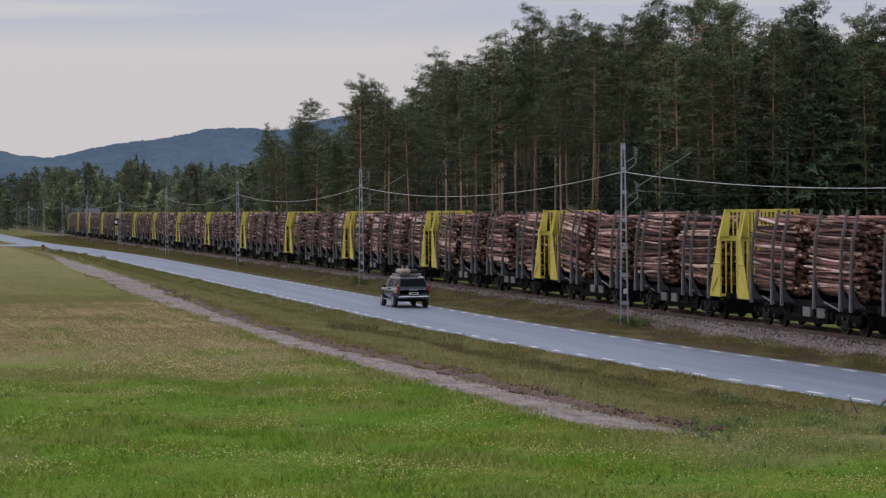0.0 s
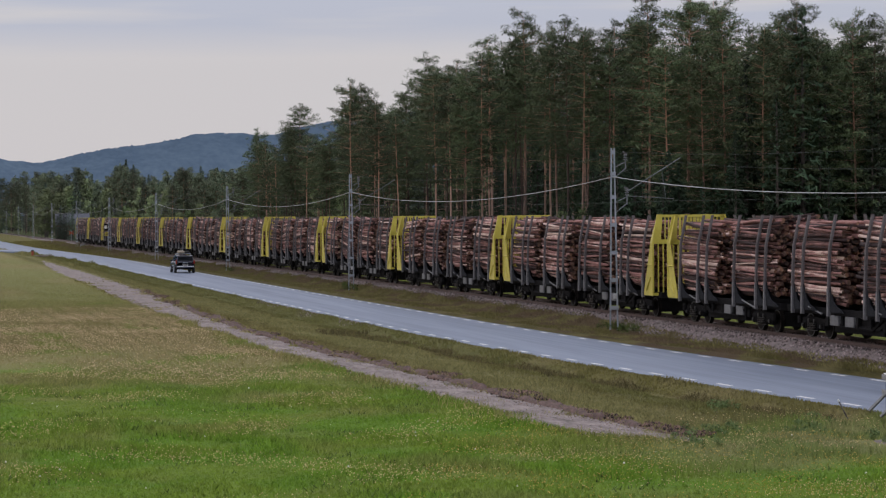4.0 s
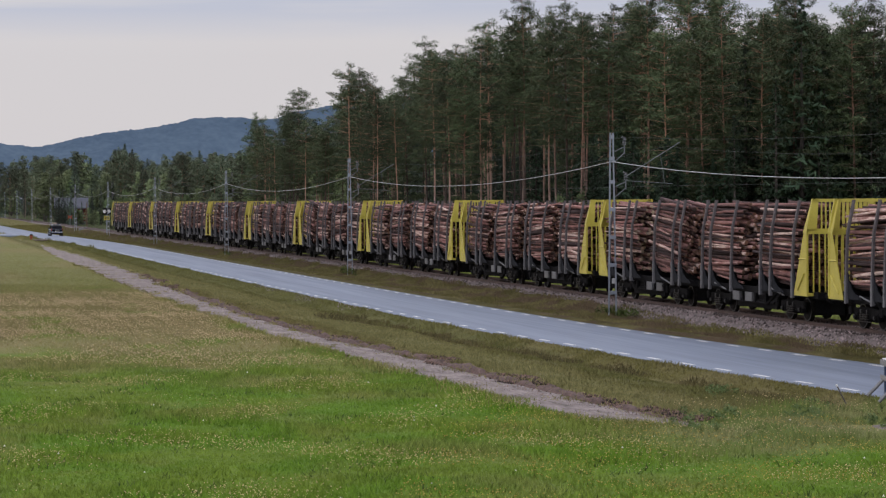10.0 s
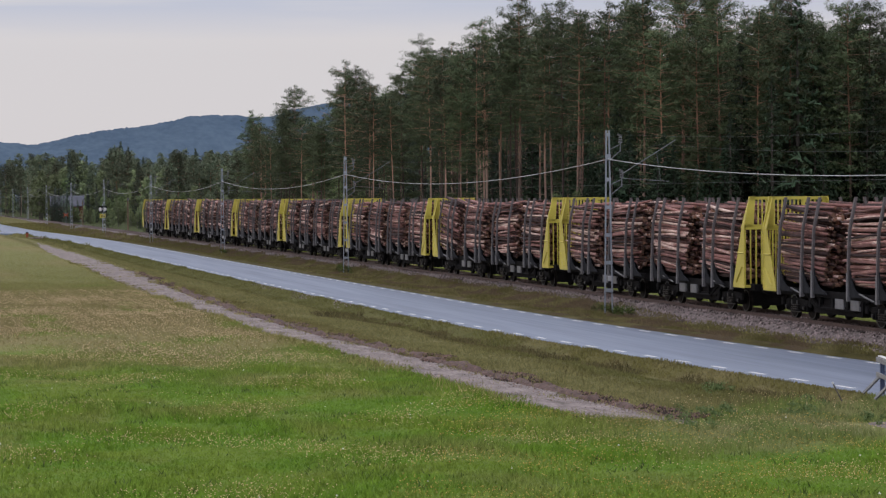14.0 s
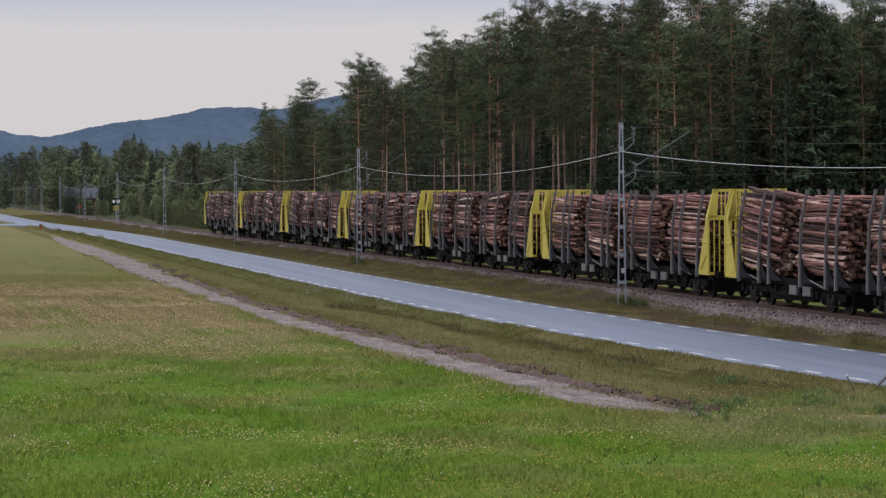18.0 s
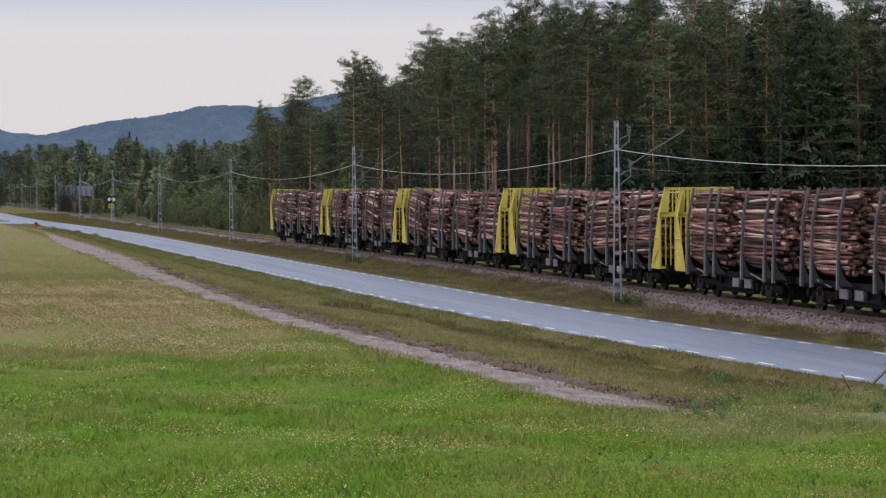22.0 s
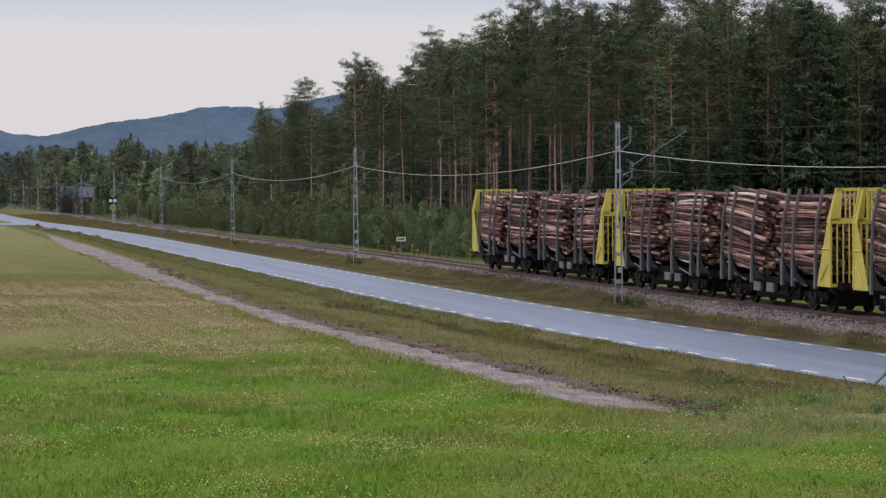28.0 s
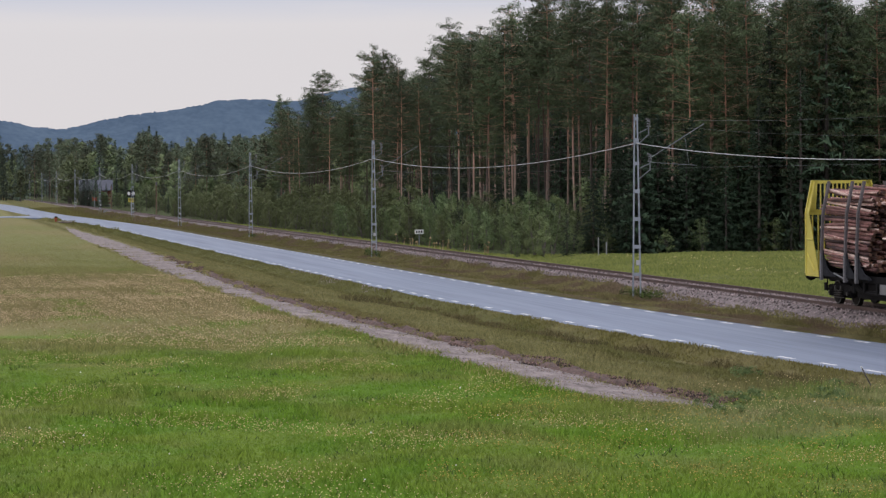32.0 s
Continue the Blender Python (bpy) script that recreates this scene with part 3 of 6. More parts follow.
make_hills()


# ---------------------------------------------------------------- trees
def tuft_cloud(rng, centres, sizes, per, leaf, flat=0.6, slim=0.2, soft=0.0, heart=None):
    """Many small triangles gathered in clumps: vertices, faces and, where soft is given, the clumps' own rounded normals."""
    n = len(centres)
    c = np.repeat(np.array(centres), per, axis=0)
    s = np.repeat(np.array(sizes), per)[:, None]
    v = rng.normal(size=(n * per, 3))
    v /= np.linalg.norm(v, axis=1)[:, None]
    p = c + v * s * np.array([1, 1, flat]) * rng.uniform(0.35, 1.0, (n * per, 1)) ** 0.6
    out = v * 0.7 + np.array([0, 0, 0.4]) + 0.42 * rng.normal(size=v.shape)
    out /= np.linalg.norm(out, axis=1)[:, None] + 1e-6
    a = np.cross(out, rng.normal(size=v.shape))
    a /= np.linalg.norm(a, axis=1)[:, None] + 1e-6
    b = np.cross(out, a)
    L = leaf * rng.uniform(0.6, 1.4, (n * per, 1)) * np.sqrt(s / s.mean())
    pts = np.stack([p - a * L * 0.75 - b * L * slim, p + a * L * 0.9, p - a * L * 0.75 + b * L * slim], axis=1).reshape(-1, 3)
    if not soft:
        return pts, np.arange(len(pts)).reshape(-1, 3)
    whole = p - (np.array([0, 0, 0]) if heart is None else np.array(heart)) 
    whole = whole * np.array([1, 1, 0.25])
    whole /= np.linalg.norm(whole, axis=1)[:, None] + 1e-6
    nor = out * (1 - soft) + soft * (0.55 * v + 0.75 * whole + np.array([0, 0, 0.55]))
    nor /= np.linalg.norm(nor, axis=1)[:, None] + 1e-6
    return pts, np.arange(len(pts)).reshape(-1, 3), np.repeat(nor, 3, axis=0)


def cloud_mesh(name, pts, tris, mat, upright=False, nor=None):
    me = bpy.data.meshes.new(name)
    me.vertices.add(len(pts))
    me.vertices.foreach_set("co", np.asarray(pts, dtype=np.float32).ravel())
    me.loops.add(len(tris) * 3)
    me.loops.foreach_set("vertex_index", np.asarray(tris, dtype=np.int32).ravel())
    me.polygons.add(len(tris))
    me.polygons.foreach_set("loop_start", np.arange(0, len(tris) * 3, 3, dtype=np.int32))
    me.polygons.foreach_set("loop_total", np.full(len(tris), 3, dtype=np.int32))
    me.materials.append(mat)
    me.update()
    if nor is not None:
        me.normals_split_custom_set_from_vertices(nor.tolist())
    if upright:          # grass takes the light of the turf that it stands on
        rng = np.random.default_rng(3)
        nor = np.array([0, -0.35, 1.0]) + 0.22 * rng.normal(size=(len(pts), 3))
        nor /= np.linalg.norm(nor, axis=1)[:, None]
        me.normals_split_custom_set_from_vertices(nor.tolist())
    return me


def stem(bm, pts, radii, n=7):
    """A bent tapered stem through points."""
    rings = []
    for p, r in zip(pts, radii):
        rings.append([bm.verts.new(Vector(p) + Vector((math.cos(a) * r, math.sin(a) * r, 0))) for a in [2 * math.pi * k / n for k in range(n)]])
    for a, b in zip(rings, rings[1:]):
        for i in range(n):
            bm.faces.new((a[i], a[(i + 1) % n], b[(i + 1) % n], b[i]))
    bm.faces.new(rings[-1])


def pine(seed, height, bare, spread, dense=1.0, per=22, leaf=0.25, mat=None):
    """A tall pine: slim straight trunk, bare below, crown of flat needle pads on level limbs."""
    rng = np.random.default_rng(seed)
    tree = thing("pine_tree", pose(0, 0, -50), "tall pine with bare reddish trunk and uneven dark crown", "tree", "pines of the forest edge")
    bm = bmesh.new()
    lean = rng.uniform(-0.35, 0.35, 2)
    def axis(f):
        return Vector((lean[0] * f * f + 0.12 * math.sin(f * 5 + seed), lean[1] * f * f, height * f))
    fs = [0, 0.03, 0.2, 0.4, 0.6, 0.8, 0.93, 1.0]
    stem(bm, [axis(f) for f in fs], [0.15, 0.12, 0.105, 0.092, 0.072, 0.046, 0.022, 0.008])
    cent, size = [], []
    whorls = int(21 * dense)
    for i in range(whorls):
        f = bare + (0.975 - bare) * ((i + rng.uniform(0.0, 0.5)) / whorls) ** 0.92
        g = (f - bare) / (1 - bare)
        wide = spread * (0.42 + 0.58 * math.sin(min(1, 0.22 + g * 0.80) * math.pi) ** 0.7) * rng.uniform(0.72, 1.12)
        if g > 0.82:
            wide *= 0.74
        ang0 = rng.uniform(0, 6.28)
        for j in range(3):
            if rng.random() < 0.12:
                continue
            ang = ang0 + j * 2.09 + rng.uniform(-0.45, 0.45)
            reach = wide * rng.uniform(0.6, 1.15)
            a = axis(f) + Vector((0, 0, rng.uniform(-0.6, 0.6)))
            up = rng.uniform(-0.10, 0.42) * (0.25 + 1.5 * g)
            b = a + Vector((math.cos(ang) * reach, math.sin(ang) * reach, reach * up))
            tube(bm, a, b, 0.03, 0.008, n=3, caps=False)
            side = Vector((-math.sin(ang), math.cos(ang), 0))
            for k in (0.32, 0.52, 0.70, 0.86, 1.0):
                if rng.random() < 0.93:
                    c = a.lerp(b, k) + side * rng.normal(0, 0.12 + 0.30 * k) + Vector((0, 0, rng.normal(0.06, 0.15)))
                    cent.append(c)
                    size.append(rng.uniform(0.32, 0.72) * (0.85 if g > 0.82 else 1.0))
    for k in range(4):
        cent.append(axis(0.945 + 0.018 * k) + Vector(rng.normal(size=3) * 0.12))
        size.append(0.40)
    for i in range(12):      # dead twigs under the crown
        f = rng.uniform(0.22, bare)
        a = axis(f)
        ang = rng.uniform(0, 6.28)
        tube(bm, a, a + Vector((math.cos(ang), math.sin(ang), rng.uniform(-0.3, 0.25))) * rng.uniform(0.5, 1.7), 0.022, 0.006, n=3, caps=False)
    part("trunk", bm, M_PINE_BARK, tree, smooth=True)
    heart = (lean[0] * 0.5, lean[1] * 0.5, height * (bare + 0.35 * (1 - bare)))
    pts, tris, nor = tuft_cloud(rng, cent, size, per, leaf, 0.48, 0.13, 0.72, heart)
    part("crown", cloud_mesh("crown", pts, tris, mat or M_PINE, nor=nor), M_PINE, tree)
    return tree


def spruce(seed, height, wide, mat=None, bottom=0.06, per=8, leaf=0.34):
    rng = np.random.default_rng(seed)
    tree = thing("spruce_tree", pose(0, 0, -50), "dark conical spruce with drooping branches", "tree", "spruces of the forest")
    bm = bmesh.new()
    stem(bm, [(0, 0, 0), (0, 0, height * 0.5), (0, 0, height)], [0.2, 0.11, 0.012])
    cent, size = [], []
    n = int(height * 5)
    for i in range(n):
        f = bottom + (1 - bottom) * i / n
        reach = wide * (1 - f) ** 0.9 * rng.uniform(0.6, 1.15) + 0.05
        ang = i * 2.4 + rng.uniform(-0.4, 0.4)
        a = Vector((0, 0, height * f))
        b = a + Vector((math.cos(ang) * reach, math.sin(ang) * reach, -0.18 * reach))
        tube(bm, a, b, 0.03, 0.008, n=3, caps=False)
        for k in (0.4, 0.7, 1.0):
            cent.append(a.lerp(b, k))
            size.append(0.10 + 0.42 * (1 - f) * (1.2 - 0.4 * k))
    part("trunk", bm, M_SPRUCE_BARK, tree, smooth=True)
    pts, tris, nor = tuft_cloud(rng, cent, size, per, leaf, 0.42, 0.16, 0.88, (0, 0, height * 0.3))
    part("crown", cloud_mesh("crown", pts, tris, mat or M_SPRUCE, nor=nor), M_SPRUCE, tree)
    return tree


def broadleaf(seed, height, wide, mat, name="birch_tree", label="light green birch with slender pale stems", group="birches and saplings", stems=1, low=0.12, per=34, leaf=0.22):
    rng = np.random.default_rng(seed)
    tree = thing(name, pose(0, 0, -50), label, "tree" if name != "bush" else "bush", group)
    bm = bmesh.new()
    cent, size = [], []
    for s in range(stems):
        ang0 = rng.uniform(0, 6.28)
        off = Vector((math.cos(ang0), math.sin(ang0), 0)) * (0.12 * wide if stems > 1 else 0)
        tip = off * 3.2 + Vector((rng.uniform(-0.2, 0.2), rng.uniform(-0.2, 0.2), height * rng.uniform(0.75, 1.0)))
        r = 0.012 * height + 0.01
        stem(bm, [off * 0.3, off.lerp(tip, 0.5), tip], [r, r * 0.6, r * 0.1], n=5)
        n = max(5, int(height * 5 / stems) + 3)
        for i in range(n):
            f = low + (1 - low) * (i + rng.random()) / n
            a = (off * 0.3).lerp(tip, f)
            if name == "bush":
                reach = wide * (0.12 + 0.88 * (1 - f) ** 0.8 * min(1, 0.45 + 2.2 * f)) * rng.uniform(0.4, 1.1)
            else:
                reach = wide * (0.25 + 0.75 * math.sin(min(1, f * 0.85 + 0.22) * math.pi) ** 0.8) * rng.uniform(0.4, 1.1)
            ang = i * 2.4 + rng.uniform(-0.6, 0.6)
            b = a + Vector((math.cos(ang) * reach, math.sin(ang) * reach, reach * (rng.uniform(0.3, 1.1) if name == "bush" else rng.uniform(0.0, 0.6))))
            tube(bm, a, b, r * 0.3, r * 0.08, n=3, caps=False)
            for k in (0.55, 1.0):
                cent.append(a.lerp(b, k))
                size.append(rng.uniform(0.25, 0.5) * (0.6 + 0.08 * height))
        cent.append(tip)
        size.append(0.22)
    part("trunk" if name != "bush" else "stem", bm, M_TWIG, tree)
    pts, tris, nor = tuft_cloud(rng, cent, size, per, leaf, 0.8, 0.22, 0.94, (0, 0, height * 0.35))
    part("crown", cloud_mesh("crown", pts, tris, mat, nor=nor), mat, tree)
    return tree


# X, Y and height of the pines whose crowns make the skyline
SKYLINE = [(52.0, 342, 18.0), (52.0, 307, 20.4), (52.0, 271, 21.0), (55.0, 280, 21.5), (54.0, 239, 22.2), (60.0, 251, 22.2), (58.0, 228, 23.0), (57.0, 212, 24.2), (58.0, 201, 23.0), (60.0, 194, 22.0), (60.0, 184, 23.7), (62.0, 180, 22.8), (64.0, 177, 22.0), (66.0, 174, 20.0), (68.2, 173, 22.0), (70.8, 174, 19.7), (73.2, 173, 20.8), (75.1, 173, 21.1), (78.0, 176, 18.4)]


def skyline_height(x, y):
    """The height that just stays under the skyline as seen over the meadow."""
    tab = sorted([(X / Y, (H - 5.83) / Y) for X, Y, H in SKYLINE] + [(0.159, 0.0325), (0.180, 0.036), (0.185, 0.037), (0.209, 0.047)])
    return 5.83 + y * float(np.interp(x / y, [q[0] for q in tab], [q[1] for q in tab]))


def plant(ob, x, y, scale=1.0, turn=None):
    m = pose(x, y, ground_z(x, y) - 0.05, 0, 0, random.uniform(0, 360) if turn is None else turn)
    c = copy_thing(ob, m)
    c.scale = (scale, scale, scale)
    return c


def far_wood(name, trees, label):
    """Trees too far off to tell apart, joined into one mesh; trees holds (tree, x, y, scale)."""
    cos, loops, totals, slots, mats, base = [], [], [], [], [], 0
    for src, x, y, k in trees:
        m = np.array(pose(x, y, ground_z(x, y) - 0.05, 0, 0, random.uniform(0, 360)))
        for ch in src.children:
            me = ch.data
            co = np.empty(len(me.vertices) * 3, np.float32)
            me.vertices.foreach_get("co", co)
            vi = np.empty(len(me.loops), np.int32)
            me.loops.foreach_get("vertex_index", vi)
            lt = np.empty(len(me.polygons), np.int32)
            me.polygons.foreach_get("loop_total", lt)
            if me.materials[0] not in mats:
                mats.append(me.materials[0])
            cos.append(co.reshape(-1, 3) * k @ m[:3, :3].T + m[:3, 3])
            loops.append(vi + base)
            totals.append(lt)
            slots.append(np.full(len(lt), mats.index(me.materials[0]), np.int32))
            base += len(co) // 3
    cos, loops, totals, slots = (np.concatenate(a) for a in (cos, loops, totals, slots))
    me = bpy.data.meshes.new(name)
    me.vertices.add(len(cos))
    me.vertices.foreach_set("co", cos.astype(np.float32).ravel())
    me.loops.add(len(loops))
    me.loops.foreach_set("vertex_index", loops)
    me.polygons.add(len(totals))
    me.polygons.foreach_set("loop_start", np.concatenate([[0], np.cumsum(totals)[:-1]]).astype(np.int32))
    me.polygons.foreach_set("loop_total", totals)
    for mat in mats:
        me.materials.append(mat)
    me.polygons.foreach_set("material_index", slots)
    me.update()
    tagged(new(name, me), label, "woods", kind="stuff")


def drop(*obs):
    for ob in obs:
        for o in (*ob.children_recursive, ob):
            bpy.data.objects.remove(o)


def make_forest():
    random.seed(11)
    kinds = ((1, 0.52, 2.9, 1.0), (2, 0.58, 2.5, 0.9), (3, 0.46, 3.1, 1.15), (4, 0.62, 2.4, 0.85), (5, 0.40, 2.7, 1.25), (6, 0.55, 3.2, 1.1))
    pines = [pine(s, 22, bare, wide, dense, 31, 0.19) for s, bare, wide, dense in kinds]
    back = [pine(s + 80, 22, bare, wide, dense * 0.85, 12, 0.31) for s, bare, wide, dense in kinds[:4]]
    full = [pine(7, 22, 0.26, 3.5, 1.8, 28, 0.21), pine(8, 22, 0.32, 3.1, 1.6, 28, 0.21)]
    spruces = [spruce(21, 16, 2.6), spruce(22, 16, 2.2), spruce(23, 16, 3.1)]
    for i, (x, y, h) in enumerate(SKYLINE):
        plant(full[i % 2] if i < 4 or i > 11 else pines[i % 6], x, y, h / 22)
    for x, y, h in ((53, 262, 18.5), (56, 258, 19.5), (55.5, 232, 19), (51.3, 338, 16.6), (53.2, 347, 16.2), (50.6, 349, 12.5), (52.6, 312, 17.5), (67, 230, 22.3), (69, 237, 22.4), (73.5, 185, 20.4), (75.2, 190, 20.6)):
        plant(random.choice(full), x, y, h / 22)
    for k in range(26):      # lower growth that closes the stand
        y = random.uniform(225, 345)
        plant(random.choice(spruces), random.uniform(0.21, 0.31) * y + 14, y, random.uniform(7, 11) / 16)
    n = 0
    while n < 165:           # the stand behind and between
        y = random.uniform(174, 345)
        edge = 50 + max(0, (205 - y)) * 0.34
        x = edge + random.random() ** 1.3 * 62
        if x / y > 0.52 or x / y < 0.152:
            continue
        h = min(24, skyline_height(x, y) * random.uniform(0.80, 0.965))
        if h < 9:
            continue
        if x / y > 0.335 and x < edge + 14:
            plant(random.choice(full), x, y, h / 22)
        else:
            plant(random.choice(pines if x < edge + 9 else back), x, y, h / 22)
        n += 1
    n = 0
    while n < 150:           # spruces in the shade of the pines
        y = random.uniform(173, 330) if n < 90 else random.uniform(173, 205)
        edge = (64 if n < 90 else 52) + max(0, (205 - y)) * 0.34
        x = edge + random.uniform(0, 40)
        if x / y > 0.52 or x / y < (0.18 if n < 90 else 0.30):
            continue
        h = min(random.uniform(7, 19), skyline_height(x, y) * 0.88)
        plant(random.choice(spruces), x, y, h / 16)
        n += 1
    for x, y, h in ((68.5, 172, 21.5), (71.5, 175, 18.5), (76.5, 174, 17), (66, 171, 15), (74, 171.5, 15), (63, 172, 12), (79.5, 173, 16), (60.5, 172.5, 8), (57.5, 173, 9), (70, 170.5, 9), (65, 170.5, 7)):
        plant(random.choice(spruces), x, y, h / 16)
    for k in range(8):      # tall trees that close the stand beyond the glade
        y = random.uniform(179, 206)
        x = random.uniform(0.33, 0.455) * y
        plant(full[k % 2], x, y, skyline_height(x, y) * random.uniform(0.93, 1.0) / 22)
    for k in range(20):
        y = random.uniform(172, 177)
        plant(random.choice(spruces), random.uniform(0.365, 0.465) * y, y, random.uniform(9, 17) / 16)
    drop(*pines, *back, *full, *spruces)
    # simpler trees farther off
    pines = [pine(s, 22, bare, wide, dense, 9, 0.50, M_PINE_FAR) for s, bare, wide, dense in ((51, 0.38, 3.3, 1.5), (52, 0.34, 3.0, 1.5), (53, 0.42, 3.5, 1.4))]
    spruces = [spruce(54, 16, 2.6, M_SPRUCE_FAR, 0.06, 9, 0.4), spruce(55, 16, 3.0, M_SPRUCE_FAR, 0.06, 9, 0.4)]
    birches = [broadleaf(31, 12, 2.9, M_BIRCH, per=18, leaf=0.36), broadleaf(32, 12, 2.5, M_BIRCH, per=18, leaf=0.36), broadleaf(33, 12, 3.2, M_BUSH, per=18, leaf=0.36)]
    behind, beyond = [], []
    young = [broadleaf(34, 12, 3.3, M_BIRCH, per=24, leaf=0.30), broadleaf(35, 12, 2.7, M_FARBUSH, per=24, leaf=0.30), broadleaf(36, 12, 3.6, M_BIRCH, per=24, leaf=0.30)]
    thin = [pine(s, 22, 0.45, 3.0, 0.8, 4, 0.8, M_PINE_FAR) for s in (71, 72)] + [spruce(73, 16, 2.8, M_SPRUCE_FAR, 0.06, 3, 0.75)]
    light = [broadleaf(74, 12, 2.9, M_BIRCH, per=5, leaf=0.75)]
    while len(behind) < 230:           # the wood goes on behind
        y, x = random.uniform(300, 480), random.uniform(72, 190)
        if x / y < 0.19:
            continue
        behind.append((random.choice(thin + thin[2:] * 4), x, y, min(15, skyline_height(x, y) * 0.75) / 17))
    while len(behind) < 285:
        y = random.uniform(345, 440)
        behind.append((thin[2], random.uniform(0.25, 0.36) * y, y, random.uniform(16, 24) / 16))
    for i in range(70):
        y = random.uniform(480, 560)
        x = random.uniform(0.20, 0.42) * y
        behind.append((thin[2], x, y, min(27, skyline_height(x, y) * 0.85) / 16))
    # woods beyond the crossing
    n = 0
    while n < 470:
        y = random.uniform(480, 640) if n < 300 else random.uniform(700, 900)
        x = random.uniform(0.012, 0.19) * y if n < 300 else random.uniform(-0.03, 0.10) * y if n < 420 else random.uniform(0.012, 0.036) * y
        if abs(x - road_x(y)) < 9 or (y < 700 and x < road_x(y) + 14) or abs(x - TRACK_X) < 7 or (38 < x < 54 and 480 < y < 604):
            continue
        n += 1
        cap = 5.83 + y * float(np.interp(x / y, [-0.02, 0.03, 0.058, 0.07, 0.082, 0.096, 0.105, 0.125, 0.14, 0.15], [0.013, 0.0145, 0.018, 0.021, 0.0215, 0.0225, 0.019, 0.021, 0.020, 0.026]))
        kind = random.random()
        if kind < 0.46:
            src, k = random.choice(birches), cap * random.uniform(0.5, 0.93) / 12
        elif kind < 0.54:
            src, k = random.choice(spruces), cap * random.uniform(0.75, 1.02) / 16
        else:
            src, k = random.choice(pines), cap * random.uniform(0.75, 0.98) / 22
        if y < 700:
            plant(src, x, y, k)
        else:
            src = light[0] if src in birches else thin[2] if src in spruces else random.choice(thin[:2])
            beyond.append((src, x, y, k))
    for x, y, h in ((56.7, 606, 19.4), (58.4, 608, 20.3), (60.1, 606, 19.0), (46.0, 612, 17.5), (86.5, 600, 18.2), (90.5, 604, 17.6)):
        plant(spruces[1], x, y, h / 16)
    for i in range(22):      # trees behind the cottage
        y = random.uniform(608, 640)
        plant(random.choice(birches), random.uniform(0.062, 0.092) * y, y, random.uniform(9.5, 15.0) / 12)
    for i in range(34):      # low growth in front of the cottage
        y = random.uniform(440, 535)
        x = TRACK_X + random.uniform(5.0, 26)
        plant(random.choice(birches), x, y, (random.uniform(1.4, 2.6) if 0.066 < x / y < 0.083 else random.uniform(3.0, 7.0)) / 12)
    for x, y, h in ((38.3, 560, 6.5), (39.0, 556, 6.2), (39.9, 561, 5.4), (40.7, 553, 6.4), (41.4, 558, 4.8), (42.3, 556, 4.9), (43.4, 560, 4.6), (44.6, 553, 5.0), (45.8, 557, 6.8), (47.8, 556, 7.5), (49.0, 552, 8.0), (50.6, 556, 8.5)):
        plant(random.choice(spruces + birches[2:] if h > 5 else birches), x, y, h / 13)
    for x, y, h in ((38.7, 562, 8.4), (40.6, 563, 7.4), (41.5, 564, 8.0), (42.3, 560, 6.6), (37.6, 559, 6.4), (43.8, 562, 5.6)):
        plant(spruces[1], x, y, h / 16)
    for i in range(70):      # behind the bend of the road
        y = random.uniform(640, 900)
        x = random.uniform(-0.02, 0.05) * y
        if abs(x - road_x(y)) > 9 and abs(x - TRACK_X) > 6:
            beyond.append((random.choice(light * 3 + thin[2:] * 2), x, y, (5.83 + y * 0.0125) * random.uniform(0.7, 1.0) / 13))
    n = 0
    while n < 110:      # mixed trees between the pines and the crossing
        y = random.uniform(330, 480)
        x = 45 + random.random() * 45
        h = random.uniform(5, 12) * (0.42 + (x - 45) / 42)
        n += 1
        plant(random.choice(young * 3 + spruces[:1] + pines[:1]), x, y, min(h, 5.8 + 0.022 * y) / 13)
    for i in range(40):
        y = random.uniform(1000, 1300)
        x = random.uniform(-0.01, 0.10) * y
        beyond.append((thin[2], x, y, random.uniform(15, 20) / 16))
    for i in range(60):
        y = random.uniform(905, 960)
        x = random.uniform(-0.045, 0.035) * y
        if abs(x - road_x(y)) > 6:
            beyond.append((random.choice(thin), x, y, (5.83 + y * random.uniform(0.010, 0.0175)) / 19))
    for i in range(90):      # where the line bends out of sight
        y = random.uniform(915, 1000)
        x = random.uniform(-0.015, 0.11) * y
        beyond.append((random.choice(light + thin), x, y, (5.83 + y * 0.0145) * random.uniform(0.7, 1.0) / 18))
    for k in range(5):
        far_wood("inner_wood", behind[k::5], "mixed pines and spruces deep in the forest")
        far_wood("far_wood", beyond[k::5], "mixed woods beyond the level crossing, haze painted into the needle colours")
    drop(*pines, *spruces, *birches, *young, *thin, *light)
    random.seed(12)
    bushes = [broadleaf(41 + k, 4, w, M_LIGHTBUSH if k in (1, 2) else M_BUSH, "bush", "dense green willow and birch scrub by the railway", "scrub along the line", stems=s, low=0.02, per=54, leaf=0.090) for k, (w, s) in enumerate(((1.2, 3), (1.3, 3), (1.45, 4), (0.9, 1)))]
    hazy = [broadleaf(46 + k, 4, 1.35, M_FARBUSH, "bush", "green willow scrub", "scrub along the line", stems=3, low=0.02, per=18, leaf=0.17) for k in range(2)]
    firs = [spruce(61, 16, 3.6, None, 0.02, 24, 0.22), spruce(62, 16, 4.4, None, 0.01, 56, 0.30)]
    scrub, n = [], 0
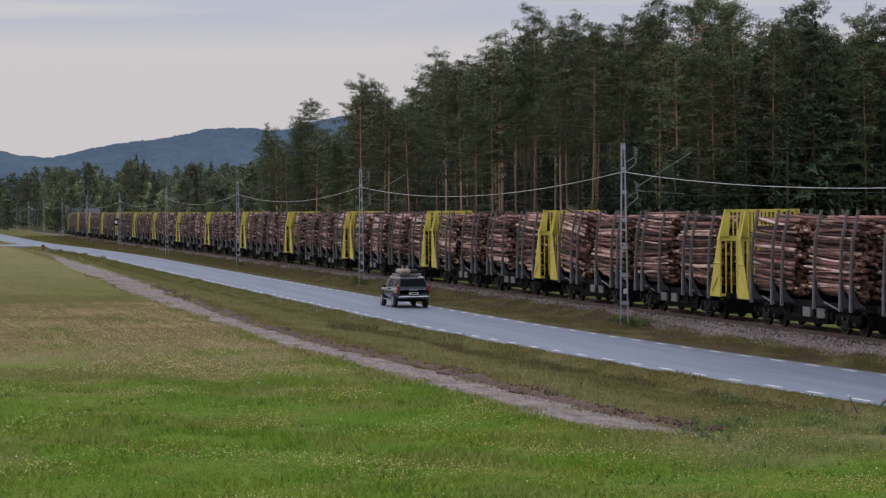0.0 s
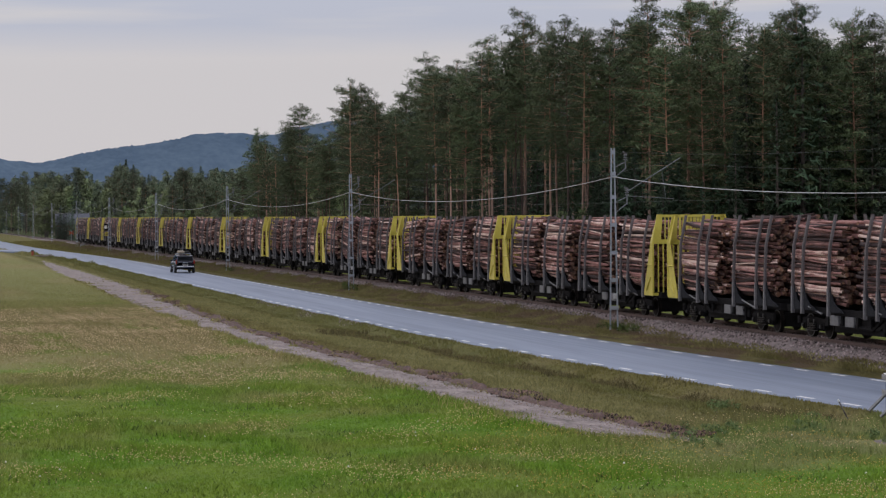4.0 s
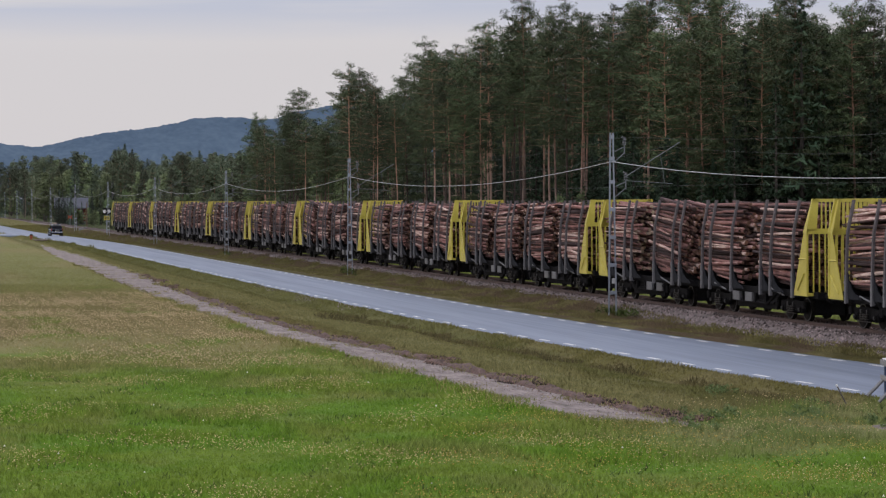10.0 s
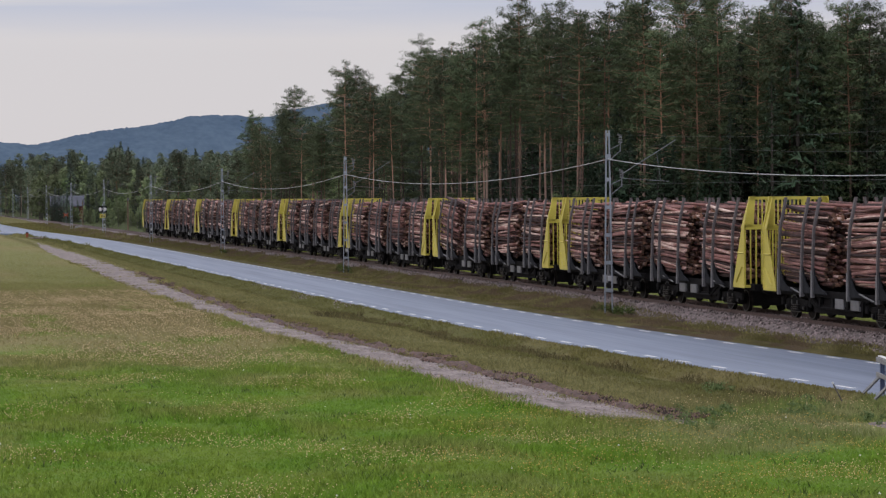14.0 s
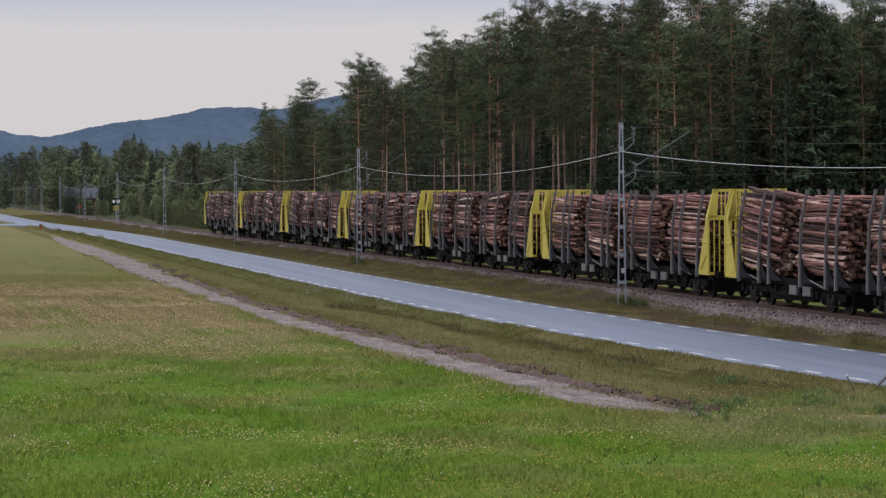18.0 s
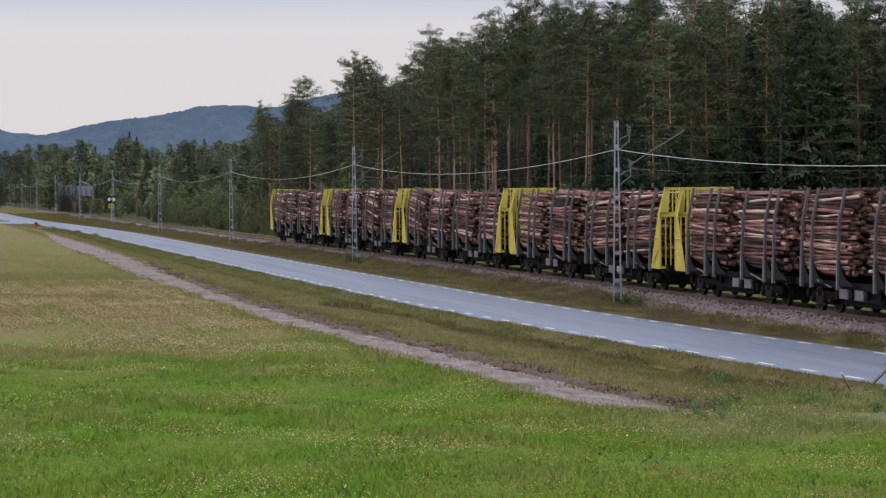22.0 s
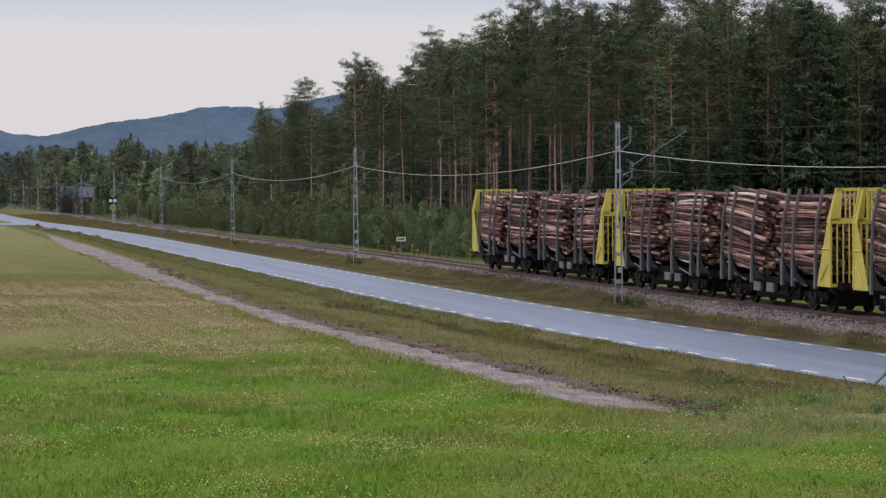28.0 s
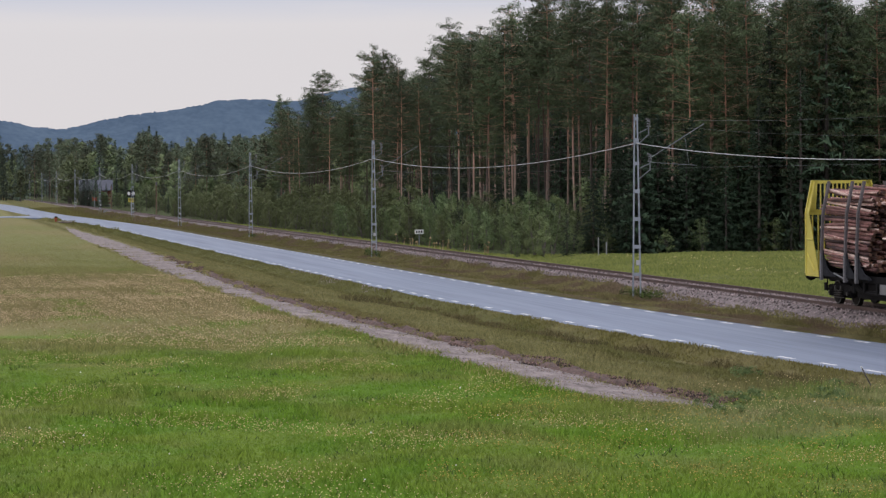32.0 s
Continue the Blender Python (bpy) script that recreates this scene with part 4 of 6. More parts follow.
    while n < 400:
        y = random.uniform(148, 400)
        lo = 42.0 if y > 165 else 44.5
        x = lo + random.random() ** 1.3 * 10
        if y < 165 and x < 45.5 - (y - 148) * 0.1:
            continue
        if x / y > 0.318 or (y < 172 and x / y > 0.272):
            continue
        h = random.uniform(1.3, 3.6) + random.uniform(0, 0.34) * (x - lo)
        if y > 245:
            scrub.append((random.choice(hazy), x, y, h / 4))
        elif random.random() < 0.10:
            plant(firs[0], x + 2, y, h * 1.1 / 16)
        else:
            plant(random.choice(bushes), x, y, h / 4)
        n += 1
    for i in range(80):      # low dense scrub before the pines
        y = random.uniform(171, 222)
        x = random.uniform(43.5, 59)
        if x / y < 0.315:
            plant(random.choice(bushes[:3]), x, y, random.uniform(1.9, 3.3) / 4)
    for i in range(22):
        y = random.uniform(172, 200)
        plant(firs[0], random.uniform(45, 58), y, random.uniform(2.2, 4.4) / 16)
    for i in range(60):      # dark young growth that closes the forest's foot
        y = random.uniform(171.5, 180)
        plant(firs[1], random.uniform(0.285, 0.47) * y, y, random.uniform(4.0, 11.5) / 16)
    for i in range(26):
        y = random.uniform(171, 174)
        plant(random.choice(bushes[:3]), random.uniform(0.27, 0.40) * y, y, random.uniform(1.2, 2.8) / 4)
    for i in range(34):      # young spruces at the forest's foot
        y = random.uniform(171, 184)
        plant(firs[0], random.uniform(52, 80), y, random.uniform(1.8, 4.6) / 16)
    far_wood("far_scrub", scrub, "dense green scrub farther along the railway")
    drop(*bushes, *hazy, *firs)


make_forest()


# ---------------------------------------------------------------- overhead line
POLES = [41.0, 106.7, 172.1, 238.0, 304.1, 371.2, 438.3, 507.0, 575.0, 643.0, 712.0, 782.0]
POLE_X, POLE_TOP, POLE_FOOT = 33.0, 8.85, 0.45


def make_pole():
    """A lattice mast with its foot at the origin; the track lies towards +x."""
    mast = thing("catenary_mast", pose(0, 0, -50), "galvanised steel lattice mast beside the railway", "mast", "masts of the overhead line")
    H = POLE_TOP - POLE_FOOT
    for side in (-1, 1):
        bm = bmesh.new()
        a, b = Vector((side * 0.185, 0, -0.2)), Vector((side * 0.065, 0, H))
        for off in (-0.05, 0.05):
            q = (b - a).to_track_quat("Z", "Y").to_matrix().to_4x4()
            m = Matrix.Translation((a + b) / 2 + Vector((0, off, 0))) @ q
            bmesh.ops.create_cube(bm, size=1, matrix=m @ Matrix.Diagonal((0.012, 0.05, (b - a).length, 1)))
        m = Matrix.Translation((a + b) / 2) @ (b - a).to_track_quat("Z", "Y").to_matrix().to_4x4()
        bmesh.ops.create_cube(bm, size=1, matrix=m @ Matrix.Diagonal((0.055, 0.012, (b - a).length, 1)))
        part("leg", bm, M_GALV, mast)
    for z in (0.9, 2.2, 3.5, 4.8, 6.1, 7.2, 8.2):
        half = 0.185 + (0.065 - 0.185) * z / H
        bm = bmesh.new()
        box(bm, 0, -0.055, z, 2 * half + 0.08, 0.012, 0.17)
        part("batten_plate", bm, M_GALV, mast)
    bm = bmesh.new()
    box(bm, 0, 0, -0.44, 0.5, 0.45, 0.4, bevel=0.05)
    part("footing", bm, M_PANEL, mast, "concrete footing")
    # brackets, insulators and the sloping cantilever
    for z, out in ((7.75, 0.62), (6.1, 0.68)):
        bm = bmesh.new()
        tube(bm, (0.1, 0, z - 0.25), (out, 0, z), 0.022, n=5)
        tube(bm, (0.1, 0, z - 0.75), (out, 0, z - 0.3), 0.022, n=5)
        tube(bm, (out, 0, z - 0.35), (out, 0, z + 0.1), 0.03, n=5)
        part("bracket", bm, M_ARM, mast)
        bm = bmesh.new()
        for k in range(3):
            tube(bm, (out, 0, z + 0.08 + k * 0.11), (out, 0, z + 0.15 + k * 0.11), 0.12 - 0.006 * k, 0.06, n=8)
        box(bm, out - 0.02, 0, z + 0.42, 0.20, 0.08, 0.07, 0, 25, 0)
        part("insulator", bm, M_INSUL, mast)
    bm = bmesh.new()
    tube(bm, (0.68, 0, 6.35), (3.35, 0, 7.95), 0.020, n=6)
    tube(bm, (0.68, 0, 6.15), (3.0, 0, 6.0), 0.013, n=6)
    tube(bm, (2.4, 0, 7.38), (2.6, 0, 6.05), 0.01, n=4)
    part("cantilever", bm, M_ARM, mast)
    bm = bmesh.new()
    tube(bm, (-0.1, -0.09, 7.05), (0.14, -0.09, 7.05), 0.05, n=6)
    part("cable_clamp", bm, M_GALV, mast)
    bm = bmesh.new()
    box(bm, 0.03, -0.1, 1.45, 0.17, 0.05, 0.24, bevel=0.01)
    part("number_plate", bm, M_CABLE, mast, "small pale plate")
    return mast


def sag_curve(name, spans, sag, r, mat, label, n=14, near=1.0):
    """A line hung from mast to mast, one part for each span."""
    line = thing(name, pose(0, 0, 0), label, "cable")
    for i, (a, b) in enumerate(zip(spans, spans[1:])):
        a, b = Vector(a), Vector(b)
        low = sag * (near if i == 0 else 1.0)
        pts = [a.lerp(b, k / n) - Vector((0, 0, 4 * low * (k / n) * (1 - k / n))) for k in range(n + 1)]
        bm = bmesh.new()
        rings = [[bm.verts.new(p + Vector((math.cos(q) * r, 0, math.sin(q) * r))) for q in [2 * math.pi * j / 6 for j in range(6)]] for p in pts]
        for u, v in zip(rings, rings[1:]):
            for j in range(6):
                bm.faces.new((u[j], u[(j + 1) % 6], v[(j + 1) % 6], v[j]))
        part("span", bm, mat, line)


def make_overhead():
    src = make_pole()
    for y in POLES:
        copy_thing(src, pose(POLE_X, y, POLE_FOOT))
    drop(src)
    sag_curve("feeder_cable", [(POLE_X, y, 7.5) for y in POLES], 0.92, 0.017, M_CABLE, "thick pale insulated cable sagging between masts", near=1.18)
    sag_curve("messenger_wire", [(TRACK_X - 0.3, y, 8.2) for y in POLES], 0.9, 0.0045, M_WIRE, "thin dark messenger wire above the track", n=8)
    sag_curve("contact_wire", [(TRACK_X - 0.1, y, 6.35) for y in POLES], 0.04, 0.0045, M_WIRE, "thin dark contact wire above the track", n=4)
    sag_curve("return_wire", [(POLE_X + 0.62, y, 8.65) for y in POLES], 0.7, 0.0045, M_WIRE, "thin dark wire on mast insulators", n=8)


make_overhead()


# ---------------------------------------------------------------- the timber train
PITCH = 29.78
TAIL = 513.31            # the tail of the train at the start
WAGONS = 16
STAKES = (1.5, 2.5, 5.1, 8.5, 9.6, 11.95)     # from the joint between a wagon's two halves


def make_wagon():
    """A pair of coupled timber flats; y runs along the track, z from the rail top."""
    w = thing("timber_wagon", pose(0, 0, -60), "twin bogie timber wagon with grey stakes and yellow end grilles", "railway wagon", "wagons of the timber train")
    stake_mesh, wheel_mesh, bar_low, bar_high = None, None, None, None
    bm = bmesh.new()
    prof = [(0.02, 1.02), (0.0, 2.4), (-0.05, 3.5), (-0.30, 4.70)]
    for (x0, z0), (x1, z1) in zip(prof, prof[1:]):
        plate(bm, [(x0 - 0.05, z0), (x0 + 0.045, z0), (x1 + 0.045, z1), (x1 - 0.05, z1)], 0.12, pose(0, 0, 0, 90, 0, 0))
    before = set(bm.faces)
    plate(bm, [(-0.04, 0.92), (0.075, 0.92), (0.066, 1.95), (-0.04, 1.80)], 0.135, pose(0, 0, 0, 90, 0, 0))
    for f in bm.faces:
        f.material_index = 0 if f in before else 1
    stake_mesh = mesh_of("stake", bm, M_STEEL, M_SLEEVE)
    bm = bmesh.new()
    side = Matrix(((0, 0, 1, 0), (1, 0, 0, 0), (0, 1, 0, 0), (0, 0, 0, 1)))
    plate(bm, [(0, 1.08), (0, 2.05), (-0.12, 1.72), (-0.30, 1.48), (-0.60, 1.30), (-1.0, 1.2), (-1.25, 1.08)], 0.05, side)
    gusset_mesh = mesh_of("gusset", bm, M_GUSSET)
    bm = bmesh.new()
    tube(bm, (-0.065, 0, 0), (0.065, 0, 0), 0.46, n=20)
    tube(bm, (0.04, 0, 0), (0.085, 0, 0), 0.49, n=20)
    tube(bm, (-0.075, 0, 0), (-0.064, 0, 0), 0.36, n=16)
    tube(bm, (-0.16, 0, 0), (-0.06, 0, 0), 0.13, n=10)
    dark = set(bm.faces)
    rims = [[bm.verts.new((-0.068, math.cos(2 * math.pi * k / 20) * r, math.sin(2 * math.pi * k / 20) * r)) for k in range(20)] for r in (0.405, 0.455)]
    for k in range(20):
        bm.faces.new((rims[0][k], rims[0][(k + 1) % 20], rims[1][(k + 1) % 20], rims[1][k]))
    for f in bm.faces:
        f.material_index = 0 if f in dark else 1
    wheel_mesh = mesh_of("wheel", bm, M_WHEEL, M_TREAD)
    bm = bmesh.new()
    cradle = [(-1.42, 1.10), (1.42, 1.10), (1.42, 1.75), (1.30, 1.72), (1.12, 1.48), (0.8, 1.36), (-0.8, 1.36), (-1.12, 1.48), (-1.30, 1.72), (-1.42, 1.75)]
    plate(bm, cradle, 0.16, pose(0, 0, 0, 90, 0, 0))
    bunk_mesh = mesh_of("bunk", bm, M_FRAME)
    bm = bmesh.new()
    for x in (-1.0, 1.0):
        plate(bm, [(-1.25, 0.52), (-0.75, 0.62), (-0.45, 0.40), (0.45, 0.40), (0.75, 0.62), (1.25, 0.52), (1.2, 0.75), (0.5, 0.80), (-0.5, 0.80), (-1.2, 0.75)], 0.12, Matrix.Translation((x, 0, 0)) @ Matrix(((0, 0, 1, 0), (1, 0, 0, 0), (0, 1, 0, 0), (0, 0, 0, 1))))
        for y in (-0.9, 0.9):
            box(bm, x, y, 0.47, 0.2, 0.34, 0.3, bevel=0.03)
        for y in (-0.3, -0.1, 0.1, 0.3):
            tube(bm, (x, y, 0.34), (x, y, 0.62), 0.08, n=8)
    box(bm, 0, 0, 0.68, 2.0, 0.42, 0.26)
    box(bm, 0, 0, 0.52, 1.2, 2.5, 0.56)
    for y in (-0.45, 0.45):
        box(bm, 0, y, 0.40, 1.9, 0.12, 0.22)
    for x in (-1.09, 1.09):
        for y in (-0.9, 0.9):
            tube(bm, (x - 0.05, y, 0.46), (x + 0.05, y, 0.46), 0.11, n=10)
    for y in (-0.9, 0.9):
        tube(bm, (-0.72, y, 0.46), (0.72, y, 0.46), 0.085, n=8)
    plain = set(bm.faces)
    for x in (-1.16, 1.16):
        for y in (-0.9, 0.9):
            tube(bm, (x - 0.03, y, 0.46), (x + 0.03, y, 0.46), 0.07, n=8)
        tube(bm, (x, -0.62, 0.30), (x, 0.62, 0.30), 0.022, n=5)
        for y in (-0.28, 0.28):
            box(bm, x, y, 0.66, 0.05, 0.10, 0.14)
        for y in (-0.22, 0.0, 0.22):
            for z in (0.36, 0.44, 0.52):
                tube(bm, (x, y, z), (x, y, z + 0.045), 0.085, n=8)
    for f in bm.faces:
        f.material_index = 0 if f in plain else 1
    bogie_mesh = mesh_of("bogie", bm, M_FRAME, M_TREAD)
    for s in (-1, 1):
        bm = bmesh.new()
        for x in (-1.15, 1.15):
            plate(bm, [(0.35, 0.95), (13.95, 0.95), (13.95, 1.2), (0.35, 1.2)], 0.12, Matrix.Translation((x, 0, 0)) @ Matrix(((0, 0, 1, 0), (s, 0, 0, 0), (0, 1, 0, 0), (0, 0, 0, 1))))
            for y0, y1, z0, z1 in ((4.3, 5.2, 0.95, 0.55), (5.2, 8.5, 0.55, 0.55), (8.5, 9.4, 0.55, 0.95)):
                tube(bm, (x, s * y0, z0), (x, s * y1, z1), 0.06, n=5)
        box(bm, 0, s * 7.15, 1.0, 0.7, 13.5, 0.42)
        box(bm, 0.2, s * 6.85, 0.62, 0.6, 3.6, 0.5)
        tube(bm, (0.75, s * 5.4, 0.62), (0.75, s * 6.7, 0.62), 0.2, n=10)
        tube(bm, (0.75, s * 7.2, 0.62), (0.75, s * 8.3, 0.62), 0.2, n=10)
        for y in (0.4, 4.3, 9.4, 13.9):
            box(bm, 0, s * y, 1.06, 2.4, 0.14, 0.26)
        part("underframe", bm, M_FRAME, w)
        for y in STAKES:
            b = part("bunk", bunk_mesh, M_FRAME, w)
            b.matrix_basis = pose(0, s * y, 0)
            for x in (-1, 1):
                part("gusset", gusset_mesh, M_GUSSET, w).matrix_basis = pose(x * 1.40, s * y - 0.06, 0)
                k = part("stake", stake_mesh, M_STEEL, w)
                k.matrix_basis = Matrix.Translation((x * 1.43, s * y, 0)) @ Matrix.Diagonal((x, 1, 1, 1)) if x < 0 else pose(1.43, s * y, 0)
        for y in (2.7, 11.0):
            g = part("bogie", bogie_mesh, M_FRAME, w)
            g.matrix_basis = pose(0, s * y, 0)
            for x in (-0.75, 0.75):
                for d in (-0.9, 0.9):
                    k = part("wheel", wheel_mesh, M_WHEEL, g)
                    k.matrix_basis = pose(x, d, 0.46, 0, 0, 0 if x < 0 else 180)
        for y in (5.05, 6.5):
            bm = bmesh.new()
            box(bm, 0, 0, 0, 2.44, 0.80, 0.38, bevel=0.02)
            c = part("side_box", bm, M_PANEL, w, "pale grey equipment box")
            c.matrix_basis = pose(0, s * y, 0.76)
        bm = bmesh.new()
        box(bm, 0, s * 7.0, 0.62, 2.1, 4.6, 0.56)
        for x in (-1.08, 1.08):      # swan-necked sill between the bogies
            plate(bm, [(3.9, 0.98), (4.9, 0.56), (9.1, 0.56), (10.0, 0.98), (10.0, 1.1), (9.0, 0.66), (5.0, 0.66), (3.9, 1.1)], 0.14, Matrix.Translation((x, 0, 0)) @ Matrix(((0, 0, 1, 0), (s, 0, 0, 0), (0, 1, 0, 0), (0, 0, 0, 1))))
        for y in (4.4, 5.78, 7.2, 8.4):
            box(bm, -1.15, s * y, 0.76, 0.12, 0.16, 0.40)
            box(bm, 1.15, s * y, 0.76, 0.12, 0.16, 0.40)
        part("belly_frame", bm, M_FRAME, w)
        for y in (1.4, 4.15, 9.5, 12.3):
            bm = bmesh.new()
            tube(bm, (-1.12, s * y - 0.12, 0.50), (-1.12, s * y - 0.12, 0.98), 0.03, n=5)
            box(bm, -1.12, s * y, 0.66, 0.10, 0.22, 0.30, bevel=0.02)
            part("brake_hanger", bm, M_FRAME, w)
        for y in (3.6, 10.2):
            bm = bmesh.new()
            tube(bm, (-1.32, s * y - 0.55, 0.97), (-1.42, s * y + 0.55, 1.22), 0.035, n=5)
            part("brake_rod", bm, M_PANEL, w)
        # yellow end grille with its raking side plates
        bm = bmesh.new()
        for z in (1.1, 3.5, 4.67):
            half = 1.48 if z < 4 else 1.22
            box(bm, 0, s * 13.5, z, 2 * half, 0.10, 0.12 if z != 3.5 else 0.2)
        for x in (-1, 1):
            plate(bm, [(x * 1.5, 1.12), (x * 1.5, 3.5), (x * 1.42, 3.5), (x * 1.42, 1.12)], 0.10, pose(0, s * 13.5, 0, 90, 0, 0))
            plate(bm, [(x * 1.5, 3.5), (x * 1.25, 4.74), (x * 1.0, 4.74), (x * 1.08, 3.5)], 0.10, pose(0, s * 13.5, 0, 90, 0, 0))
        end = part("end_grille", bm, M_YELLOW, w, "yellow steel end grille")
        if bar_low is None:
            bar_low = mesh_of("bar", box(bmesh.new(), 0, 0, 2.34, 0.05, 0.05, 2.3), M_YELLOW)
            bar_high = mesh_of("bar", box(bmesh.new(), 0, 0, 4.08, 0.05, 0.05, 1.14), M_YELLOW)
        for k in range(11):
            x = -1.2 + 2.4 * k / 10
            part("bar", bar_low, M_YELLOW, end).matrix_basis = pose(x, s * 13.5, 0)
            part("bar", bar_high, M_YELLOW, end).matrix_basis = pose(x * 0.72, s * 13.5, 0)
        for x in (-1.46, 1.46):
            turn = Matrix(((0, 0, 1, 0), (s, 0, 0, 0), (0, 1, 0, 0), (0, 0, 0, 1)))
            bm = bmesh.new()
            plate(bm, [(13.5, 1.03), (12.2, 1.03), (12.22, 1.2), (13.22, 3.5), (13.5, 3.5)], 0.03, Matrix.Translation((x, 0, 0)) @ turn)
            lean = Matrix.Translation((x, 0, 3.5)) @ pose(0, 0, 0, 0, -14 if x > 0 else 14, 0) @ Matrix.Translation((0, 0, -3.5)) @ turn
            plate(bm, [(13.5, 3.45), (13.16, 3.45), (13.28, 4.73), (13.5, 4.73)], 0.03, lean)
            for y0, z0, y1, z1 in ((12.6, 1.25, 13.3, 1.9), (12.75, 2.45, 13.45, 2.45)):
                tube(bm, (x * 1.02, s * y0, z0), (x * 1.02, s * y1, z1), 0.035, n=4)
            part("side_plate", bm, M_YELLOW, w, "yellow raking side plate")
        for x in (-0.87, 0.87):
            bm = bmesh.new()
            tube(bm, (x, s * 13.95, 1.03), (x, s * 14.48, 1.03), 0.09, n=8)
            tube(bm, (x, s * 14.46, 1.03), (x, s * 14.56, 1.03), 0.23, n=12)
            part("buffer", bm, M_FRAME, w)
    return w


def make_pile(seed, ragged=0.2, ends=None):
    """One bundle of logs, y along the track, centred; the outer logs on the -x side are pieces."""
    rng = np.random.default_rng(seed)
    pile = thing("log_pile", pose(0, 0, -70), "bundle of barked pinkish-brown pulpwood logs between stakes", "log pile", "log bundles on the train")

    def log(bm, x, z, r, near):
        L = rng.uniform(4.3, 5.0)
        y0 = rng.normal(0, ragged)
        dz, dx = rng.normal(drop_z, 0.062 if near else 0.05), rng.normal(0, 0.03)
        bow = rng.normal(0, 0.03)
        n, cuts = (7, ((-0.5, 1.0), (0.0, 0.94), (0.5, 0.82))) if near else (5, ((-0.5, 1.0), (0.5, 0.85)))
        rings = []
        for f, k in cuts:
            c = Vector((x + dx * f * 2, y0 + L * f, z + dz * f * 2 + bow * (1 - 4 * f * f)))
            rings.append([bm.verts.new(c + Vector((math.cos(a) * r * k, 0, math.sin(a) * r * k))) for a in [2 * math.pi * j / n + r * 9 for j in range(n)]])
        for a, b in zip(rings, rings[1:]):
            for j in range(n):
                f = bm.faces.new((a[j], b[j], b[(j + 1) % n], a[(j + 1) % n]))
                f.smooth = True
        bm.faces.new(rings[0]).material_index = 1
        bm.faces.new(rings[-1][::-1]).material_index = 1

    drop_z = rng.normal(0, 0.07)     # the whole bundle leans a little one way
    z, top = 1.42, rng.uniform(4.22, 4.46)
    while z < top:                  # outer column
        r = float(np.clip(rng.normal(0.058, 0.018), 0.034, 0.115))
        inset = 0.12 * max(0, (z - 3.0)) + 0.36 * max(0, 1.75 - z) + max(0, rng.normal(0.02, 0.05))
        bm = bmesh.new()
        log(bm, -1.32 + r + inset, z + r, r, True)
        part("log", mesh_of("log", bm, M_BARK_PIECE, ends or M_LOG_END), M_BARK_PIECE, pile)
        z += 2 * r * rng.uniform(0.9, 1.12)
    bm = bmesh.new()
    z = 1.42
    while z < top:
        r0 = float(np.clip(rng.normal(0.085, 0.018), 0.06, 0.12))
        wide = 1.22 - 0.24 * max(0, z - 3.3) ** 1.2
        x = -wide + 0.14 + rng.uniform(0, 0.1)
        crown = 0.14 if z > top - 0.3 else 0
        while x < wide:
            r = float(np.clip(rng.normal(0.074, 0.02), 0.045, 0.115))
            log(bm, x, z + r0 + rng.uniform(-0.03, 0.03) + crown * rng.uniform(-0.5, 1.2), r, False)
            x += 2 * r * rng.uniform(0.98, 1.08)
        z += 2 * r0 * 0.95
    rest = part("log_core", bm, (M_BARK, ends or M_LOG_END), pile)
    tagged(rest, kind="stuff")
    return pile


TRAIN = []


def make_train():
    random.seed(5)
    src = make_wagon()
    piles = [make_pile(s) for s in (101, 102, 103, 104, 105, 106, 107, 108)]
    ragged = make_pile(109, 0.42, M_LOG_PALE)
    for ob in (src, ragged, *piles):
        ob.scale = (1.02, 1.02, 1.02)
    for i in range(WAGONS):
        y0 = TAIL - PITCH / 2 - PITCH * i
        at = pose(TRACK_X, y0, RAIL_Z)
        TRAIN.append((copy_thing(src, at), at))
        for s in (-1, 1):
            for d in (3.57, 10.2):
                split = (i, s, d) in ((3, 1, 3.57), (9, 1, 10.2))      # slipped bundles that show their pale ends
                at = pose(TRACK_X, y0 + s * d + random.uniform(-0.1, 0.1) + 0.5 * split, RAIL_Z, 0, 0, 0)
                TRAIN.append((copy_thing(ragged if split else random.choice(piles), at), at))
    drop(src, ragged, *piles)


make_train()


# ---------------------------------------------------------------- grass and flowers
def blades(rng, xs, ys, high, wide, lean=0.35):
    """Upright slender triangles at the given places."""
    n = len(xs)
    z = np.array([ground_z(float(a), float(b)) for a, b in zip(xs, ys)]) - 0.01
    p = np.stack([xs, ys, z], axis=1)
    ang = rng.uniform(-1.1, 1.1, n)
    side = np.stack([np.cos(ang), np.sin(ang), np.zeros(n)], axis=1) * (wide * rng.uniform(0.6, 1.4, n))[:, None]
    tip = np.stack([rng.normal(0, lean, n), rng.normal(0, lean, n), np.ones(n)], axis=1) * (high * rng.uniform(0.5, 1.3, n))[:, None]
    pts = np.stack([p - side, p + side, p + tip], axis=1).reshape(-1, 3)
    return pts, np.arange(n * 3).reshape(-1, 3), p + tip


def scatter(rng, n, x0, x1, y0, y1, keep):
    xs, ys = np.empty(0), np.empty(0)
    while len(xs) < n:
        a, b = rng.uniform(x0, x1, n), rng.uniform(y0, y1, n)
        ok = keep(a, b)
        xs, ys = np.concatenate([xs, a[ok]]), np.concatenate([ys, b[ok]])
    return xs[:n], ys[:n]


